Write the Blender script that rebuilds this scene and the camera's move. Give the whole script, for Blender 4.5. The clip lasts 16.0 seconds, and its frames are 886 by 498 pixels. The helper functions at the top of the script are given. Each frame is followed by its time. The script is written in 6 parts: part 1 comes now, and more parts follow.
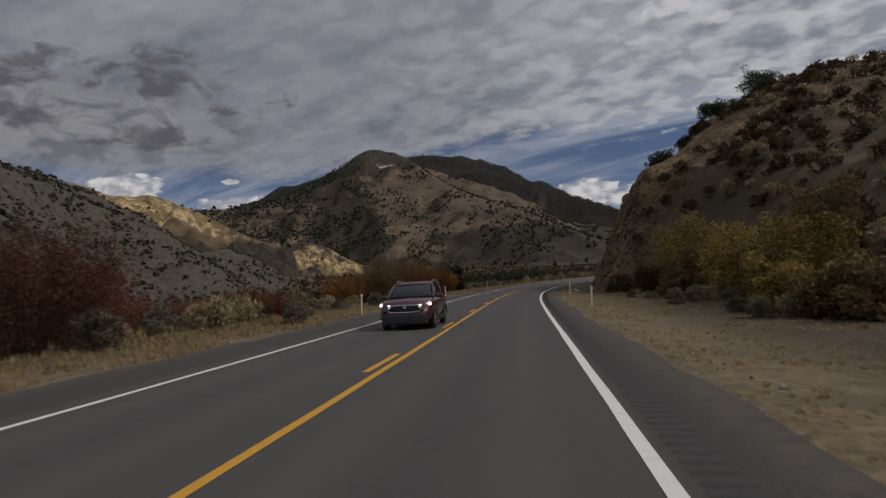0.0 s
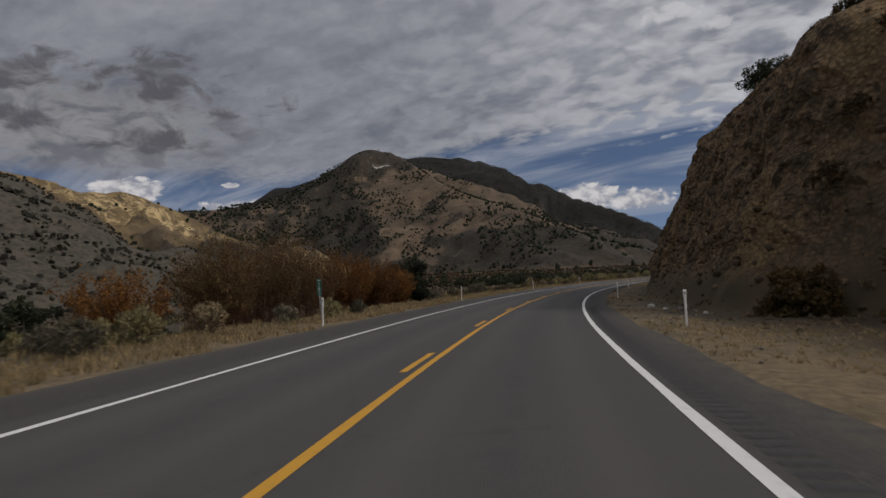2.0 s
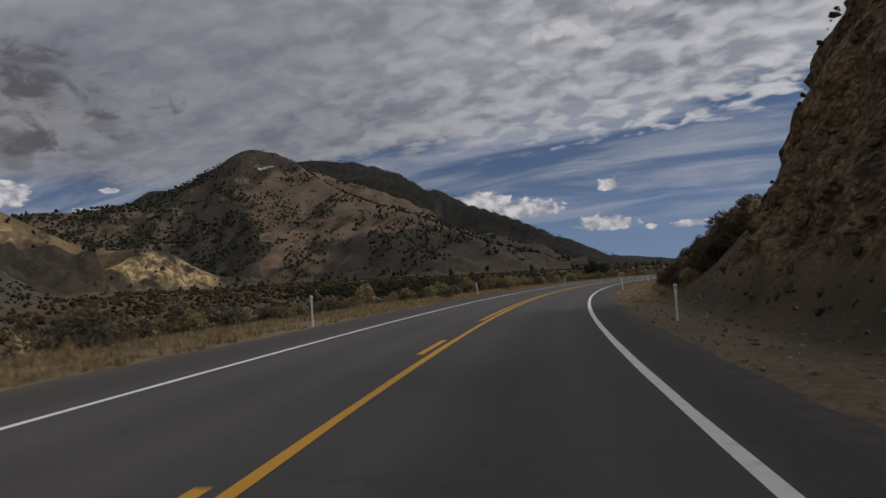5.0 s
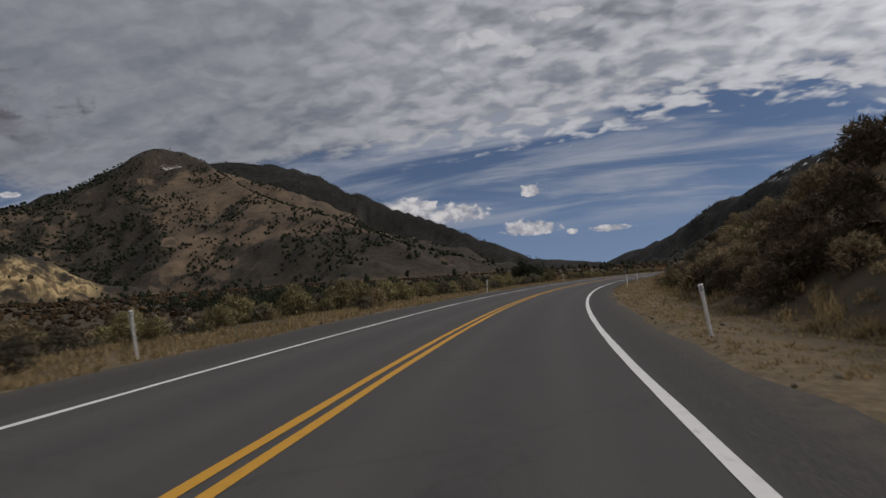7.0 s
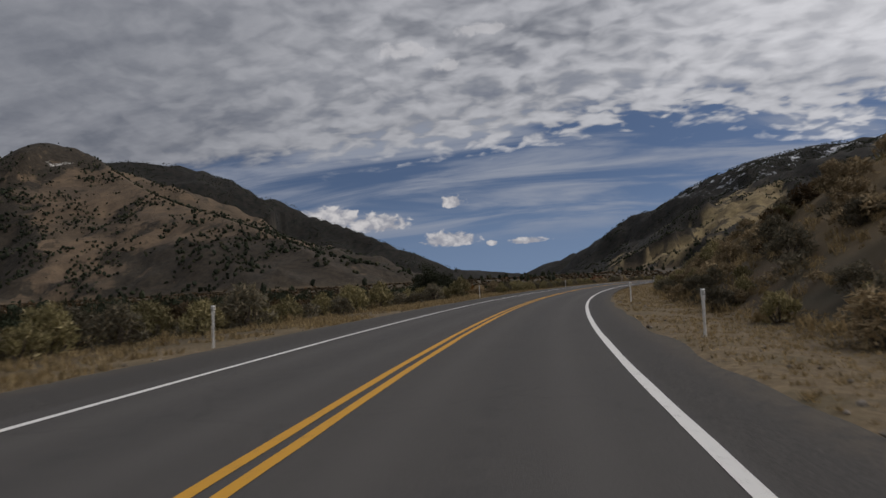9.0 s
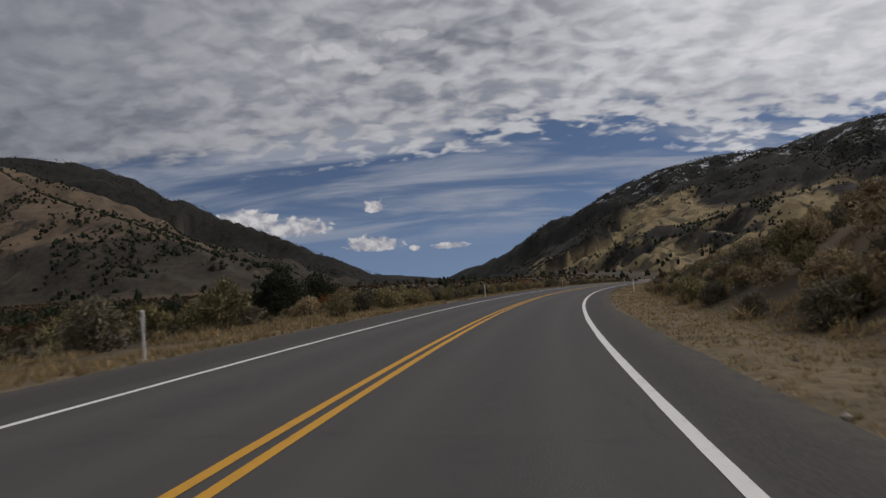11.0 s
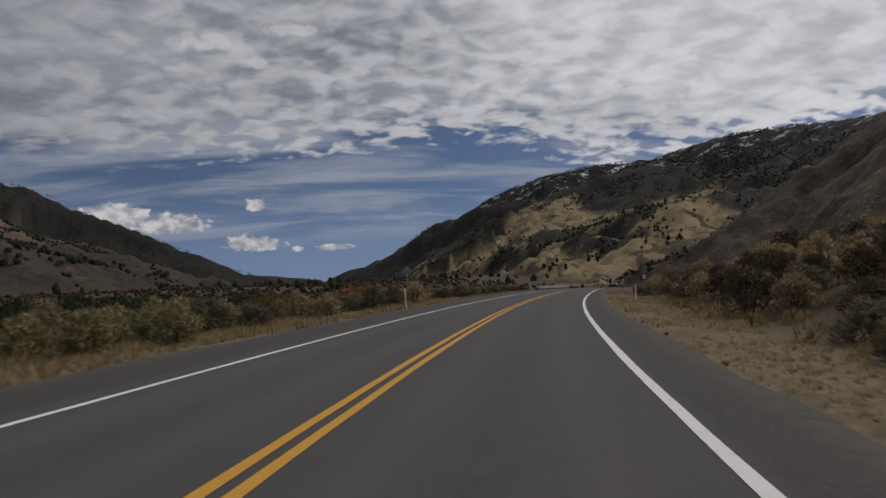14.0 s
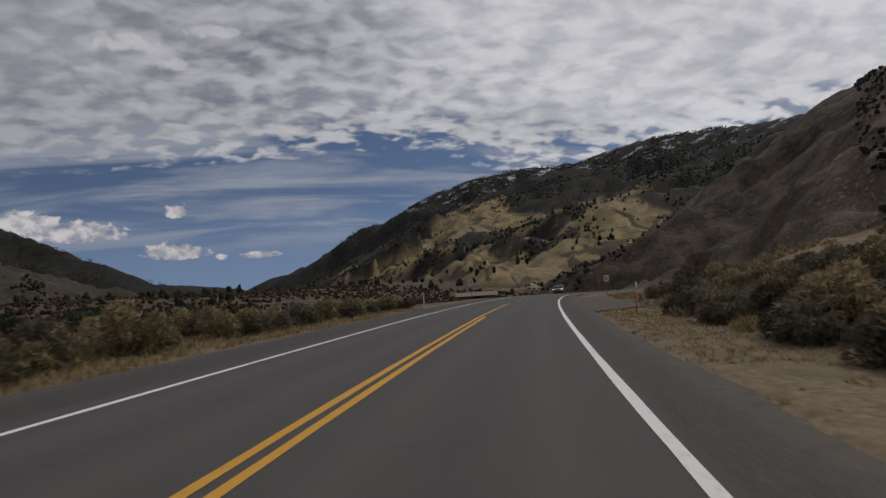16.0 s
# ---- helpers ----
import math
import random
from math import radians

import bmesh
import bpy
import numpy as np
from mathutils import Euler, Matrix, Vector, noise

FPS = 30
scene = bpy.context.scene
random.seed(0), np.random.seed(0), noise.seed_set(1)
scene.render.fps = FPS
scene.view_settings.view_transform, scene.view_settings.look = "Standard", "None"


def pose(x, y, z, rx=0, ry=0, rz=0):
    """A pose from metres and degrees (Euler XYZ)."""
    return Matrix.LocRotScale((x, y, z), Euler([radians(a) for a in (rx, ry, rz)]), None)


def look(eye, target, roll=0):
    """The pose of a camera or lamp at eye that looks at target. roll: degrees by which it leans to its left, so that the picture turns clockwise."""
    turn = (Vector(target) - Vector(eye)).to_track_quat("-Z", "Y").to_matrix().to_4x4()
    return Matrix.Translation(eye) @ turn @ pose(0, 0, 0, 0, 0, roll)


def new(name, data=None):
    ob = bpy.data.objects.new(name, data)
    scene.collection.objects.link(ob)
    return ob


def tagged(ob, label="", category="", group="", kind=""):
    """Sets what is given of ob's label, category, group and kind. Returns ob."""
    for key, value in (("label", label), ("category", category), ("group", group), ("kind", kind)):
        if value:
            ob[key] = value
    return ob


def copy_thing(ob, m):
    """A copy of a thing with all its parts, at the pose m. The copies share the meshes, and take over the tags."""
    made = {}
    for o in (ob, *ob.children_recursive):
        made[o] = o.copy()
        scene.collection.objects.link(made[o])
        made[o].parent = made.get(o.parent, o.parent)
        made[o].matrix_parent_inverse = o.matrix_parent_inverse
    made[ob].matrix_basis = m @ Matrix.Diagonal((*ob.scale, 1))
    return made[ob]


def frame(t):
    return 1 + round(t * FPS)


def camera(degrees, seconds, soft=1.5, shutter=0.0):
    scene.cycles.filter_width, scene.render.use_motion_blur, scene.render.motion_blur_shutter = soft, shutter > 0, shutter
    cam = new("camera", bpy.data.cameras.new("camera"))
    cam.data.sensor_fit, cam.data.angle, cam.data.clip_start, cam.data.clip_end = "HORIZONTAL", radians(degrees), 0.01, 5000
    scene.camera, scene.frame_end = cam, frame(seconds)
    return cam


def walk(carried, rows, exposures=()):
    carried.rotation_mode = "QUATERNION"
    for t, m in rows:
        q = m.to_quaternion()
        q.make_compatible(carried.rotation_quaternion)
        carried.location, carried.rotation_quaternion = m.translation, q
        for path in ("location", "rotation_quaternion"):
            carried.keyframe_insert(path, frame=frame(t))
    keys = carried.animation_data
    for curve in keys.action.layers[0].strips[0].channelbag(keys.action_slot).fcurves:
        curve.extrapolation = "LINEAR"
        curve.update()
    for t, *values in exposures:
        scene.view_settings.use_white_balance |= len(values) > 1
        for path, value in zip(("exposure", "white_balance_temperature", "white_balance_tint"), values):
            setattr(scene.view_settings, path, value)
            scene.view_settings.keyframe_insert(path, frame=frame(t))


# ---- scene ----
# ---------------------------------------------------------------- camera
cam = camera(68.94, 16.0, shutter=0.15)
PATH = [
    (0, pose(0.44, -0.06, 1.59, 91.44, 3.21, 0.00)),
    (0.5, pose(1.76, 11.86, 1.20, 91.51, 2.96, 0.16)),
    (1, pose(3.05, 23.66, 0.80, 91.68, 2.89, 0.29)),
    (1.5, pose(4.43, 35.34, 0.45, 91.80, 2.88, 0.21)),
    (2, pose(5.77, 46.92, 0.09, 91.80, 3.03, -0.04)),
    (2.5, pose(7.33, 58.39, -0.22, 91.89, 2.54, -1.01)),
    (3, pose(9.14, 69.74, -0.57, 91.94, 2.64, -2.54)),
    (3.5, pose(11.39, 80.95, -0.85, 92.02, 3.21, -4.17)),
    (4, pose(13.83, 92.06, -1.15, 92.08, 3.34, -5.87)),
    (5.25, pose(21.46, 119.25, -1.74, 91.94, 3.62, -10.06)),
    (6.5, pose(31.01, 145.70, -2.27, 91.81, 3.90, -14.25)),
    (7, pose(35.27, 156.12, -2.53, 92.05, 4.16, -15.71)),
    (7.5, pose(39.82, 166.44, -2.69, 92.22, 4.22, -17.33)),
    (8, pose(44.74, 176.62, -2.90, 92.25, 4.06, -19.23)),
    (8.5, pose(49.97, 186.70, -3.08, 92.44, 3.69, -21.06)),
    (9, pose(55.50, 196.68, -3.26, 92.48, 3.58, -22.78)),
    (10.25, pose(70.96, 221.01, -3.71, 92.48, 3.74, -27.09)),
    (11.5, pose(88.55, 244.56, -4.14, 92.47, 3.90, -31.41)),
    (12, pose(96.25, 253.71, -4.28, 92.45, 4.03, -33.18)),
    (12.5, pose(104.22, 262.79, -4.44, 92.40, 3.85, -34.86)),
    (13, pose(112.53, 271.77, -4.58, 92.39, 3.78, -36.43)),
    (13.5, pose(121.14, 280.68, -4.76, 92.36, 3.38, -38.06)),
    (14, pose(130.10, 289.47, -5.00, 92.16, 2.77, -39.86)),
    (14.5, pose(139.51, 298.05, -5.21, 92.16, 3.49, -41.63)),
    (15, pose(149.46, 306.30, -5.42, 92.31, 3.26, -43.47)),
    (15.5, pose(159.77, 314.41, -5.64, 92.51, 3.11, -44.98)),
    (16, pose(170.43, 322.39, -5.87, 92.31, 3.71, -46.10)),
]
walk(cam, PATH, [(0, 0.0, 6500, 14), (11.5, -0.03, 6500, 14), (16, -0.10, 6500, 14)])

# ---------------------------------------------------------------- world, sun
SUN_AZ, SUN_EL = 102.0, 42.0      # degrees: clockwise from +y, above the horizon


class Net:
    """Short hand for building node trees."""

    def __init__(self, nt):
        self.nt = nt

    def put(self, sock, value):
        if isinstance(value, bpy.types.NodeSocket):
            self.nt.links.new(value, sock)
        elif value is not None:
            sock.default_value = value

    def math(self, op, a, b=None, c=None, clamp=False):
        n = self.nt.nodes.new("ShaderNodeMath")
        n.operation, n.use_clamp = op, clamp
        for k, v in enumerate((a, b, c)):
            self.put(n.inputs[k], v)
        return n.outputs[0]

    def vmath(self, op, a, b=None, out=0):
        n = self.nt.nodes.new("ShaderNodeVectorMath")
        n.operation = op
        self.put(n.inputs[0], a)
        if b is not None:
            self.put(n.inputs["Scale" if op == "SCALE" else 1], b)
        return n.outputs["Value" if op in ("DOT_PRODUCT", "LENGTH") else "Vector"]

    def noise(self, vec, scale, detail=4.0, rough=0.55, distort=0.0, out="Fac"):
        n = self.nt.nodes.new("ShaderNodeTexNoise")
        self.put(n.inputs["Vector"], vec)
        for k, v in (("Scale", scale), ("Detail", detail), ("Roughness", rough), ("Distortion", distort)):
            self.put(n.inputs[k], v)
        return n.outputs[out]

    def voronoi(self, vec, scale, out="Distance", feature="F1", rand=1.0):
        n = self.nt.nodes.new("ShaderNodeTexVoronoi")
        n.feature = feature
        self.put(n.inputs["Vector"], vec)
        self.put(n.inputs["Scale"], scale)
        self.put(n.inputs["Randomness"], rand)
        return n.outputs[out]

    def step(self, x, lo, hi, smooth=True):
        n = self.nt.nodes.new("ShaderNodeMapRange")
        n.interpolation_type = "SMOOTHSTEP" if smooth else "LINEAR"
        self.put(n.inputs["Value"], x)
        self.put(n.inputs["From Min"], lo)
        self.put(n.inputs["From Max"], hi)
        return n.outputs["Result"]

    def mix(self, fac, a, b, mode="MIX"):
        n = self.nt.nodes.new("ShaderNodeMix")
        n.data_type, n.blend_type = "RGBA", mode
        self.put(n.inputs[0], fac)
        for sock, v in ((n.inputs[6], a), (n.inputs[7], b)):
            self.put(sock, (*v, 1.0) if isinstance(v, tuple) and len(v) == 3 else v)
        return n.outputs[2]

    def scaled(self, vec, xyz):
        n = self.nt.nodes.new("ShaderNodeMapping")
        self.put(n.inputs["Vector"], vec)
        n.inputs["Scale"].default_value = xyz
        return n.outputs["Vector"]

    def attr(self, name, out="Fac"):
        n = self.nt.nodes.new("ShaderNodeAttribute")
        n.attribute_name = name
        return n.outputs[out]

    def bump(self, height, strength=0.3, distance=0.05, normal=None):
        n = self.nt.nodes.new("ShaderNodeBump")
        n.inputs["Strength"].default_value = strength
        n.inputs["Distance"].default_value = distance
        self.put(n.inputs["Height"], height)
        if normal is not None:
            self.put(n.inputs["Normal"], normal)
        return n.outputs[0]


def way(az, el=0.0):
    a, e = radians(az), radians(el)
    return (math.sin(a) * math.cos(e), math.cos(a) * math.cos(e), math.sin(e))


def build_world():
    w = bpy.data.worlds.new("autumn_sky")
    scene.world = w
    w.use_nodes = True
    nt = w.node_tree
    nt.nodes.clear()
    N = Net(nt)
    sky = nt.nodes.new("ShaderNodeTexSky")
    sky.sky_type, sky.sun_disc = "NISHITA", False
    sky.sun_elevation, sky.sun_rotation = radians(SUN_EL), radians(SUN_AZ)
    sky.air_density, sky.dust_density, sky.ozone_density, sky.altitude = 1.0, 0.6, 2.0, 1800
    tc = nt.nodes.new("ShaderNodeTexCoord")
    d = N.vmath("NORMALIZE", tc.outputs["Generated"])
    nt.links.new(N.vmath("NORMALIZE", N.vmath("ADD", d, (0.0, 0.0, 0.22))), sky.inputs["Vector"])
    blue = N.mix(1.0, sky.outputs[0], (0.058, 0.056, 0.055), "MULTIPLY")
    sep = nt.nodes.new("ShaderNodeSeparateXYZ")
    nt.links.new(d, sep.inputs[0])
    z = N.math("MAXIMUM", sep.outputs["Z"], 0.0)
    blue = N.mix(N.math("MULTIPLY", N.step(z, 0.16, 0.0), 0.55), blue, (0.185, 0.265, 0.390))     # paler air low down
    flat = N.vmath("SCALE", d, N.math("DIVIDE", 1.0, N.math("ADD", z, 0.25)))      # the cloud deck, seen from below
    lying = N.nt.nodes.new("ShaderNodeCombineXYZ")                                  # its co-ordinates along and across the wind
    nt.links.new(N.vmath("DOT_PRODUCT", flat, way(-58)), lying.inputs[0])
    nt.links.new(N.vmath("DOT_PRODUCT", flat, way(32)), lying.inputs[1])
    wind = lying.outputs[0]
    az = N.math("MULTIPLY", N.math("ARCTAN2", sep.outputs["X"], sep.outputs["Y"]), 57.29578)

    def towards(az, el, lo, hi):
        return N.step(N.vmath("DOT_PRODUCT", d, way(az, el)), lo, hi)

    def wobble(n, amount):
        return N.math("MULTIPLY", N.math("SUBTRACT", n, 0.5), amount)

    def sum_of(first, *rest):
        for r in rest:
            first = N.math("ADD", first, r)
        return first

    left = towards(-42, 12, 0.50, 0.93)                   # over the outside of the bend
    sunward = towards(104, 32, 0.25, 1.0)
    broken = N.step(az, -12.0, 36.0)                      # a smooth sheet that breaks into rolls inside the bend
    shut = N.step(az, 42.0, 62.0)                         # and closes again towards the sun
    big = N.noise(N.scaled(wind, (0.45, 1.0, 1.0)), 1.2, 3.0, 0.5, 0.3)
    sheet = N.noise(N.scaled(wind, (0.40, 1.0, 1.0)), 3.6, 5.0, 0.52, 0.5)
    warped = N.vmath("ADD", wind, N.vmath("SCALE", N.noise(wind, 4.6, 3.0, 0.55, 0.0, "Color"), 0.13))
    puffs = N.noise(N.scaled(warped, (0.80, 1.0, 1.0)), 13.5, 2.4, 0.45, 0.1)
    rolls = N.step(puffs, 0.30, 0.68)
    fine = N.noise(N.scaled(warped, (0.8, 1.0, 1.0)), 34.0, 4.0, 0.6)
    # where the deck ends, low over the valley's mouth
    brink = sum_of(0.158, N.math("MULTIPLY", N.step(az, -14.0, 30.0), 0.050), N.math("MULTIPLY", towards(58, 11, 0.975, 1.0), -0.016))
    inside = N.math("SUBTRACT", z, brink)
    loose = sum_of(N.math("MULTIPLY", inside, 16.0), wobble(big, 0.55), wobble(sheet, 1.0), N.math("MULTIPLY", wobble(rolls, 0.9), broken), wobble(fine, 0.45), N.math("MULTIPLY", left, 0.25), N.math("MULTIPLY", shut, 0.5))
    cover = N.step(loose, -0.18, 0.42)
    # gaps between the rolls let the blue through, the more the nearer to the brink
    gap = N.math("MULTIPLY", N.step(sum_of(puffs, wobble(big, 0.25), wobble(fine, 0.10)), 0.49, 0.31), N.math("MULTIPLY", N.math("MULTIPLY", broken, N.math("SUBTRACT", 1.0, shut)), N.step(inside, 0.17, -0.02)))
    cover = N.math("MULTIPLY", cover, N.math("SUBTRACT", 1.0, N.math("MULTIPLY", gap, 0.50)))
    # thin streaks of high cloud in the blue band
    streak = N.noise(N.scaled(wind, (0.45, 1.7, 1.0)), 2.3, 6.0, 0.56, 0.6)
    veil = N.math("MULTIPLY", N.step(streak, 0.40, 0.66), N.math("MULTIPLY", N.step(z, 0.035, 0.10), 0.80))
    # single small cumulus low over the valley's mouth and the hills, flat-bottomed
    ragged = N.noise(N.scaled(d, (46.0, 46.0, 70.0)), 1.0, 7.0, 0.60, 0.3)

    def heap(places, rag, grain):
        best = None
        for az, el, wide, up, down in places:
            c, e = Vector(way(az, el)), Vector(way(az + 90.0))
            x = N.math("DIVIDE", N.vmath("DOT_PRODUCT", d, tuple(e)), wide)
            h = N.math("SUBTRACT", sep.outputs["Z"], c.z)
            y = N.math("MAXIMUM", N.math("DIVIDE", h, up), N.math("DIVIDE", h, -down))
            facing = N.step(N.vmath("DOT_PRODUCT", d, tuple(c)), 0.5, 0.6)
            v = N.math("SUBTRACT", 1.0, N.math("ADD", N.math("MULTIPLY", x, x), N.math("MULTIPLY", y, y)))
            v = N.math("SUBTRACT", v, N.math("MULTIPLY", N.math("SUBTRACT", 1.0, facing), 9.0))
            best = v if best is None else N.math("MAXIMUM", best, v)
        best = N.math("MAXIMUM", best, -2.0)
        return N.math("ADD", best, N.math("MULTIPLY", N.math("SUBTRACT", grain, 0.5), rag))

    small = heap([(17.2, 4.9, 0.056, 0.020, 0.012), (23.6, 3.1, 0.050, 0.019, 0.009), (24.1, 6.5, 0.024, 0.014, 0.008), (30.4, 2.7, 0.034, 0.007, 0.005), (27.3, 2.7, 0.010, 0.006, 0.004),
                  (-25.7, 7.5, 0.052, 0.020, 0.016), (-17.2, 6.0, 0.066, 0.016, 0.016), (13.0, 5.6, 0.060, 0.020, 0.02), (-17.9, 8.0, 0.012, 0.005, 0.005)], 3.0, ragged)
    puff = N.step(small, 0.05, 0.55)
    tops = heap([(20.5, 19.6, 0.05, 0.016, 0.012), (27.5, 21.0, 0.05, 0.012, 0.010), (24.0, 18.3, 0.03, 0.010, 0.010)], 3.2, ragged)
    # colours: lit tops, grey bases
    tone = sum_of(wobble(big, 0.35), wobble(sheet, N.math("ADD", 0.44, N.math("MULTIPLY", broken, 0.16))), wobble(fine, N.math("ADD", 0.12, N.math("MULTIPLY", broken, 0.12))))
    tone = N.math("ADD", tone, N.math("MULTIPLY", N.math("SUBTRACT", rolls, 0.55), N.math("ADD", 0.07, N.math("MULTIPLY", N.math("SUBTRACT", broken, N.math("MULTIPLY", shut, 0.35)), 0.32))))
    lit = N.math("ADD", N.math("ADD", 0.40, tone), N.math("MULTIPLY", sunward, 0.52))
    lit = N.math("SUBTRACT", lit, N.math("MULTIPLY", left, 0.20), None, True)
    cloud = N.mix(lit, (0.098, 0.112, 0.138), (0.665, 0.680, 0.696))
    col = N.mix(veil, blue, (0.30, 0.33, 0.38))
    col = N.mix(N.math("MULTIPLY", cover, 0.95), col, cloud)
    col = N.mix(N.math("MULTIPLY", N.step(tops, 0.1, 0.9), 0.45), col, (0.60, 0.60, 0.60))
    col = N.mix(N.math("MULTIPLY", puff, 0.90), col, N.mix(N.step(ragged, 0.40, 0.66), (0.30, 0.31, 0.34), (0.60, 0.590, 0.575)))
    # dark broken cloud over the hills on the outside of the bend
    torn = N.noise(N.scaled(d, (17.0, 17.0, 34.0)), 1.0, 7.0, 0.58, 0.5)
    grey = heap([(-30.0, 12.2, 0.26, 0.085, 0.060)], 3.2, torn)
    col = N.mix(N.math("MULTIPLY", N.step(grey, -0.1, 0.7), 0.55), col, N.mix(N.step(torn, 0.36, 0.60), (0.300, 0.295, 0.290), (0.120, 0.121, 0.130)))
    heavy = heap([(-31.5, 15.9, 0.11, 0.034, 0.022), (-22.8, 16.9, 0.10, 0.030, 0.022), (-20.5, 14.7, 0.165, 0.026, 0.020), (-33, 12.7, 0.13, 0.022, 0.018), (-24.0, 11.7, 0.12, 0.022, 0.018)], 5.5, torn)
    col = N.mix(N.math("MULTIPLY", N.step(heavy, 0.1, 1.1), 0.80), col, N.mix(N.step(torn, 0.40, 0.62), (0.150, 0.150, 0.160), (0.080, 0.080, 0.090)))
    bg = nt.nodes.new("ShaderNodeBackground")
    nt.links.new(col, bg.inputs["Color"])
    bg.inputs["Strength"].default_value = 1.0
    out = nt.nodes.new("ShaderNodeOutputWorld")
    nt.links.new(bg.outputs[0], out.inputs["Surface"])


build_world()
sun = new("sun", bpy.data.lights.new("sun", "SUN"))
sun.data.energy, sun.data.angle, sun.data.color = 1.2, radians(10), (1.0, 0.95, 0.88)
sun.matrix_world = look(Vector(way(SUN_AZ, SUN_EL)) * 300, (0, 0, 0))

# ---------------------------------------------------------------- the road's line
KNOT_S = [-60, 0, 20, 40, 60, 80, 100, 140, 180, 220, 260, 300, 340, 380, 420, 460, 500, 560, 700]
KNOT_H = [7.37, 7.37, 7.13, 7.26, 8.55, 11.29, 14.26, 20.21, 26.05, 32.24, 38.15, 43.73, 49.25, 53.58, 55.4, 58.5, 66.0, 75.0, 80.0]
KNOT_Z = [2.1, 0.0, -0.64, -1.24, -1.8, -2.31, -2.78, -3.62, -4.34, -4.98, -5.56, -6.14, -6.77, -7.48, -8.35, -9.45, -10.9, -13.4, -18.0]
LINE_S = np.arange(-80.0, 701.0, 1.0)
_h = np.radians(np.interp(LINE_S, KNOT_S, KNOT_H))
LINE_H = np.convolve(np.pad(_h, 10, "edge"), np.ones(21) / 21, "valid")
LINE_X = np.concatenate([[0], np.cumsum((np.sin(LINE_H[1:]) + np.sin(LINE_H[:-1])) / 2)])
LINE_Y = np.concatenate([[0], np.cumsum((np.cos(LINE_H[1:]) + np.cos(LINE_H[:-1])) / 2)])
LINE_X, LINE_Y = LINE_X - np.interp(0, LINE_S, LINE_X), LINE_Y - np.interp(0, LINE_S, LINE_Y)
_z = np.interp(LINE_S, KNOT_S, KNOT_Z)
LINE_Z = np.convolve(np.pad(_z, 15, "edge"), np.ones(31) / 31, "valid")
EDGE_R, EDGE_L = 2.95, -8.60
YELLOW, WHITE_R, WHITE_L = -2.52, 1.43, -6.18


def bank(s):
    return np.interp(s, [0, 40, 100, 200], [0.012, 0.018, 0.022, 0.025])


def xy(s, u):
    """Plan position s metres along the road and u metres to its right."""
    h = np.interp(s, LINE_S, LINE_H)
    return np.interp(s, LINE_S, LINE_X) + u * np.cos(h), np.interp(s, LINE_S, LINE_Y) - u * np.sin(h)


def road_z(s, u):
    """The banked road surface."""
    return np.interp(s, LINE_S, LINE_Z) - bank(s) * np.clip(u, -9, 4)


def line_of(x, y):
    """s and u of plan points, by the nearest point of the road's line."""
    x, y = np.ravel(x), np.ravel(y)
    s, u = np.empty_like(x), np.empty_like(x)
    cx, cy, cs, ch = LINE_X[::4], LINE_Y[::4], LINE_S[::4], LINE_H[::4]
    for a in range(0, len(x), 20000):
        k = slice(a, a + 20000)
        i = ((x[k, None] - cx) ** 2 + (y[k, None] - cy) ** 2).argmin(1)
        dx, dy = x[k] - cx[i], y[k] - cy[i]
        s[k] = cs[i] + np.clip(dx * np.sin(ch[i]) + dy * np.cos(ch[i]), -4, 4)
        u[k] = dx * np.cos(ch[i]) - dy * np.sin(ch[i])
    return s, u


# ---------------------------------------------------------------- lie of the land
def lattice(ix, iy, seed):
    n = (ix.astype(np.int64) * 374761393 + iy.astype(np.int64) * 668265263 + seed * 1274126177) & 0x7FFFFFFF
    n = ((n ^ (n >> 13)) * 1274126177) & 0x7FFFFFFF
    return ((n ^ (n >> 16)) & 0xFFFF) / 32767.5 - 1.0


def value_noise(x, y, seed=0):
    x0, y0 = np.floor(x), np.floor(y)
    fx, fy = x - x0, y - y0
    fx, fy = fx * fx * (3 - 2 * fx), fy * fy * (3 - 2 * fy)
    a, b = lattice(x0, y0, seed), lattice(x0 + 1, y0, seed)
    c, d = lattice(x0, y0 + 1, seed), lattice(x0 + 1, y0 + 1, seed)
    return (a * (1 - fx) + b * fx) * (1 - fy) + (c * (1 - fx) + d * fx) * fy


def fbm(x, y, size, octaves=4, seed=0, gain=0.5):
    total, amp = 0.0, 1.0
    for k in range(octaves):
        total = total + amp * value_noise(x / size + 17.3 * k, y / size - 9.1 * k, seed + k)
        size, amp = size / 2.03, amp * gain
    return total


def ridged(x, y, size, octaves=4, seed=0):
    total, amp = 0.0, 1.0
    for k in range(octaves):
        total = total + amp * (1 - 2 * np.abs(value_noise(x / size + 5.7 * k, y / size + 3.3 * k, seed + k)))
        size, amp = size / 2.1, amp * 0.5
    return total


def smoothstep(x, lo, hi):
    t = np.clip((x - lo) / (hi - lo), 0, 1)
    return t * t * (3 - 2 * t)


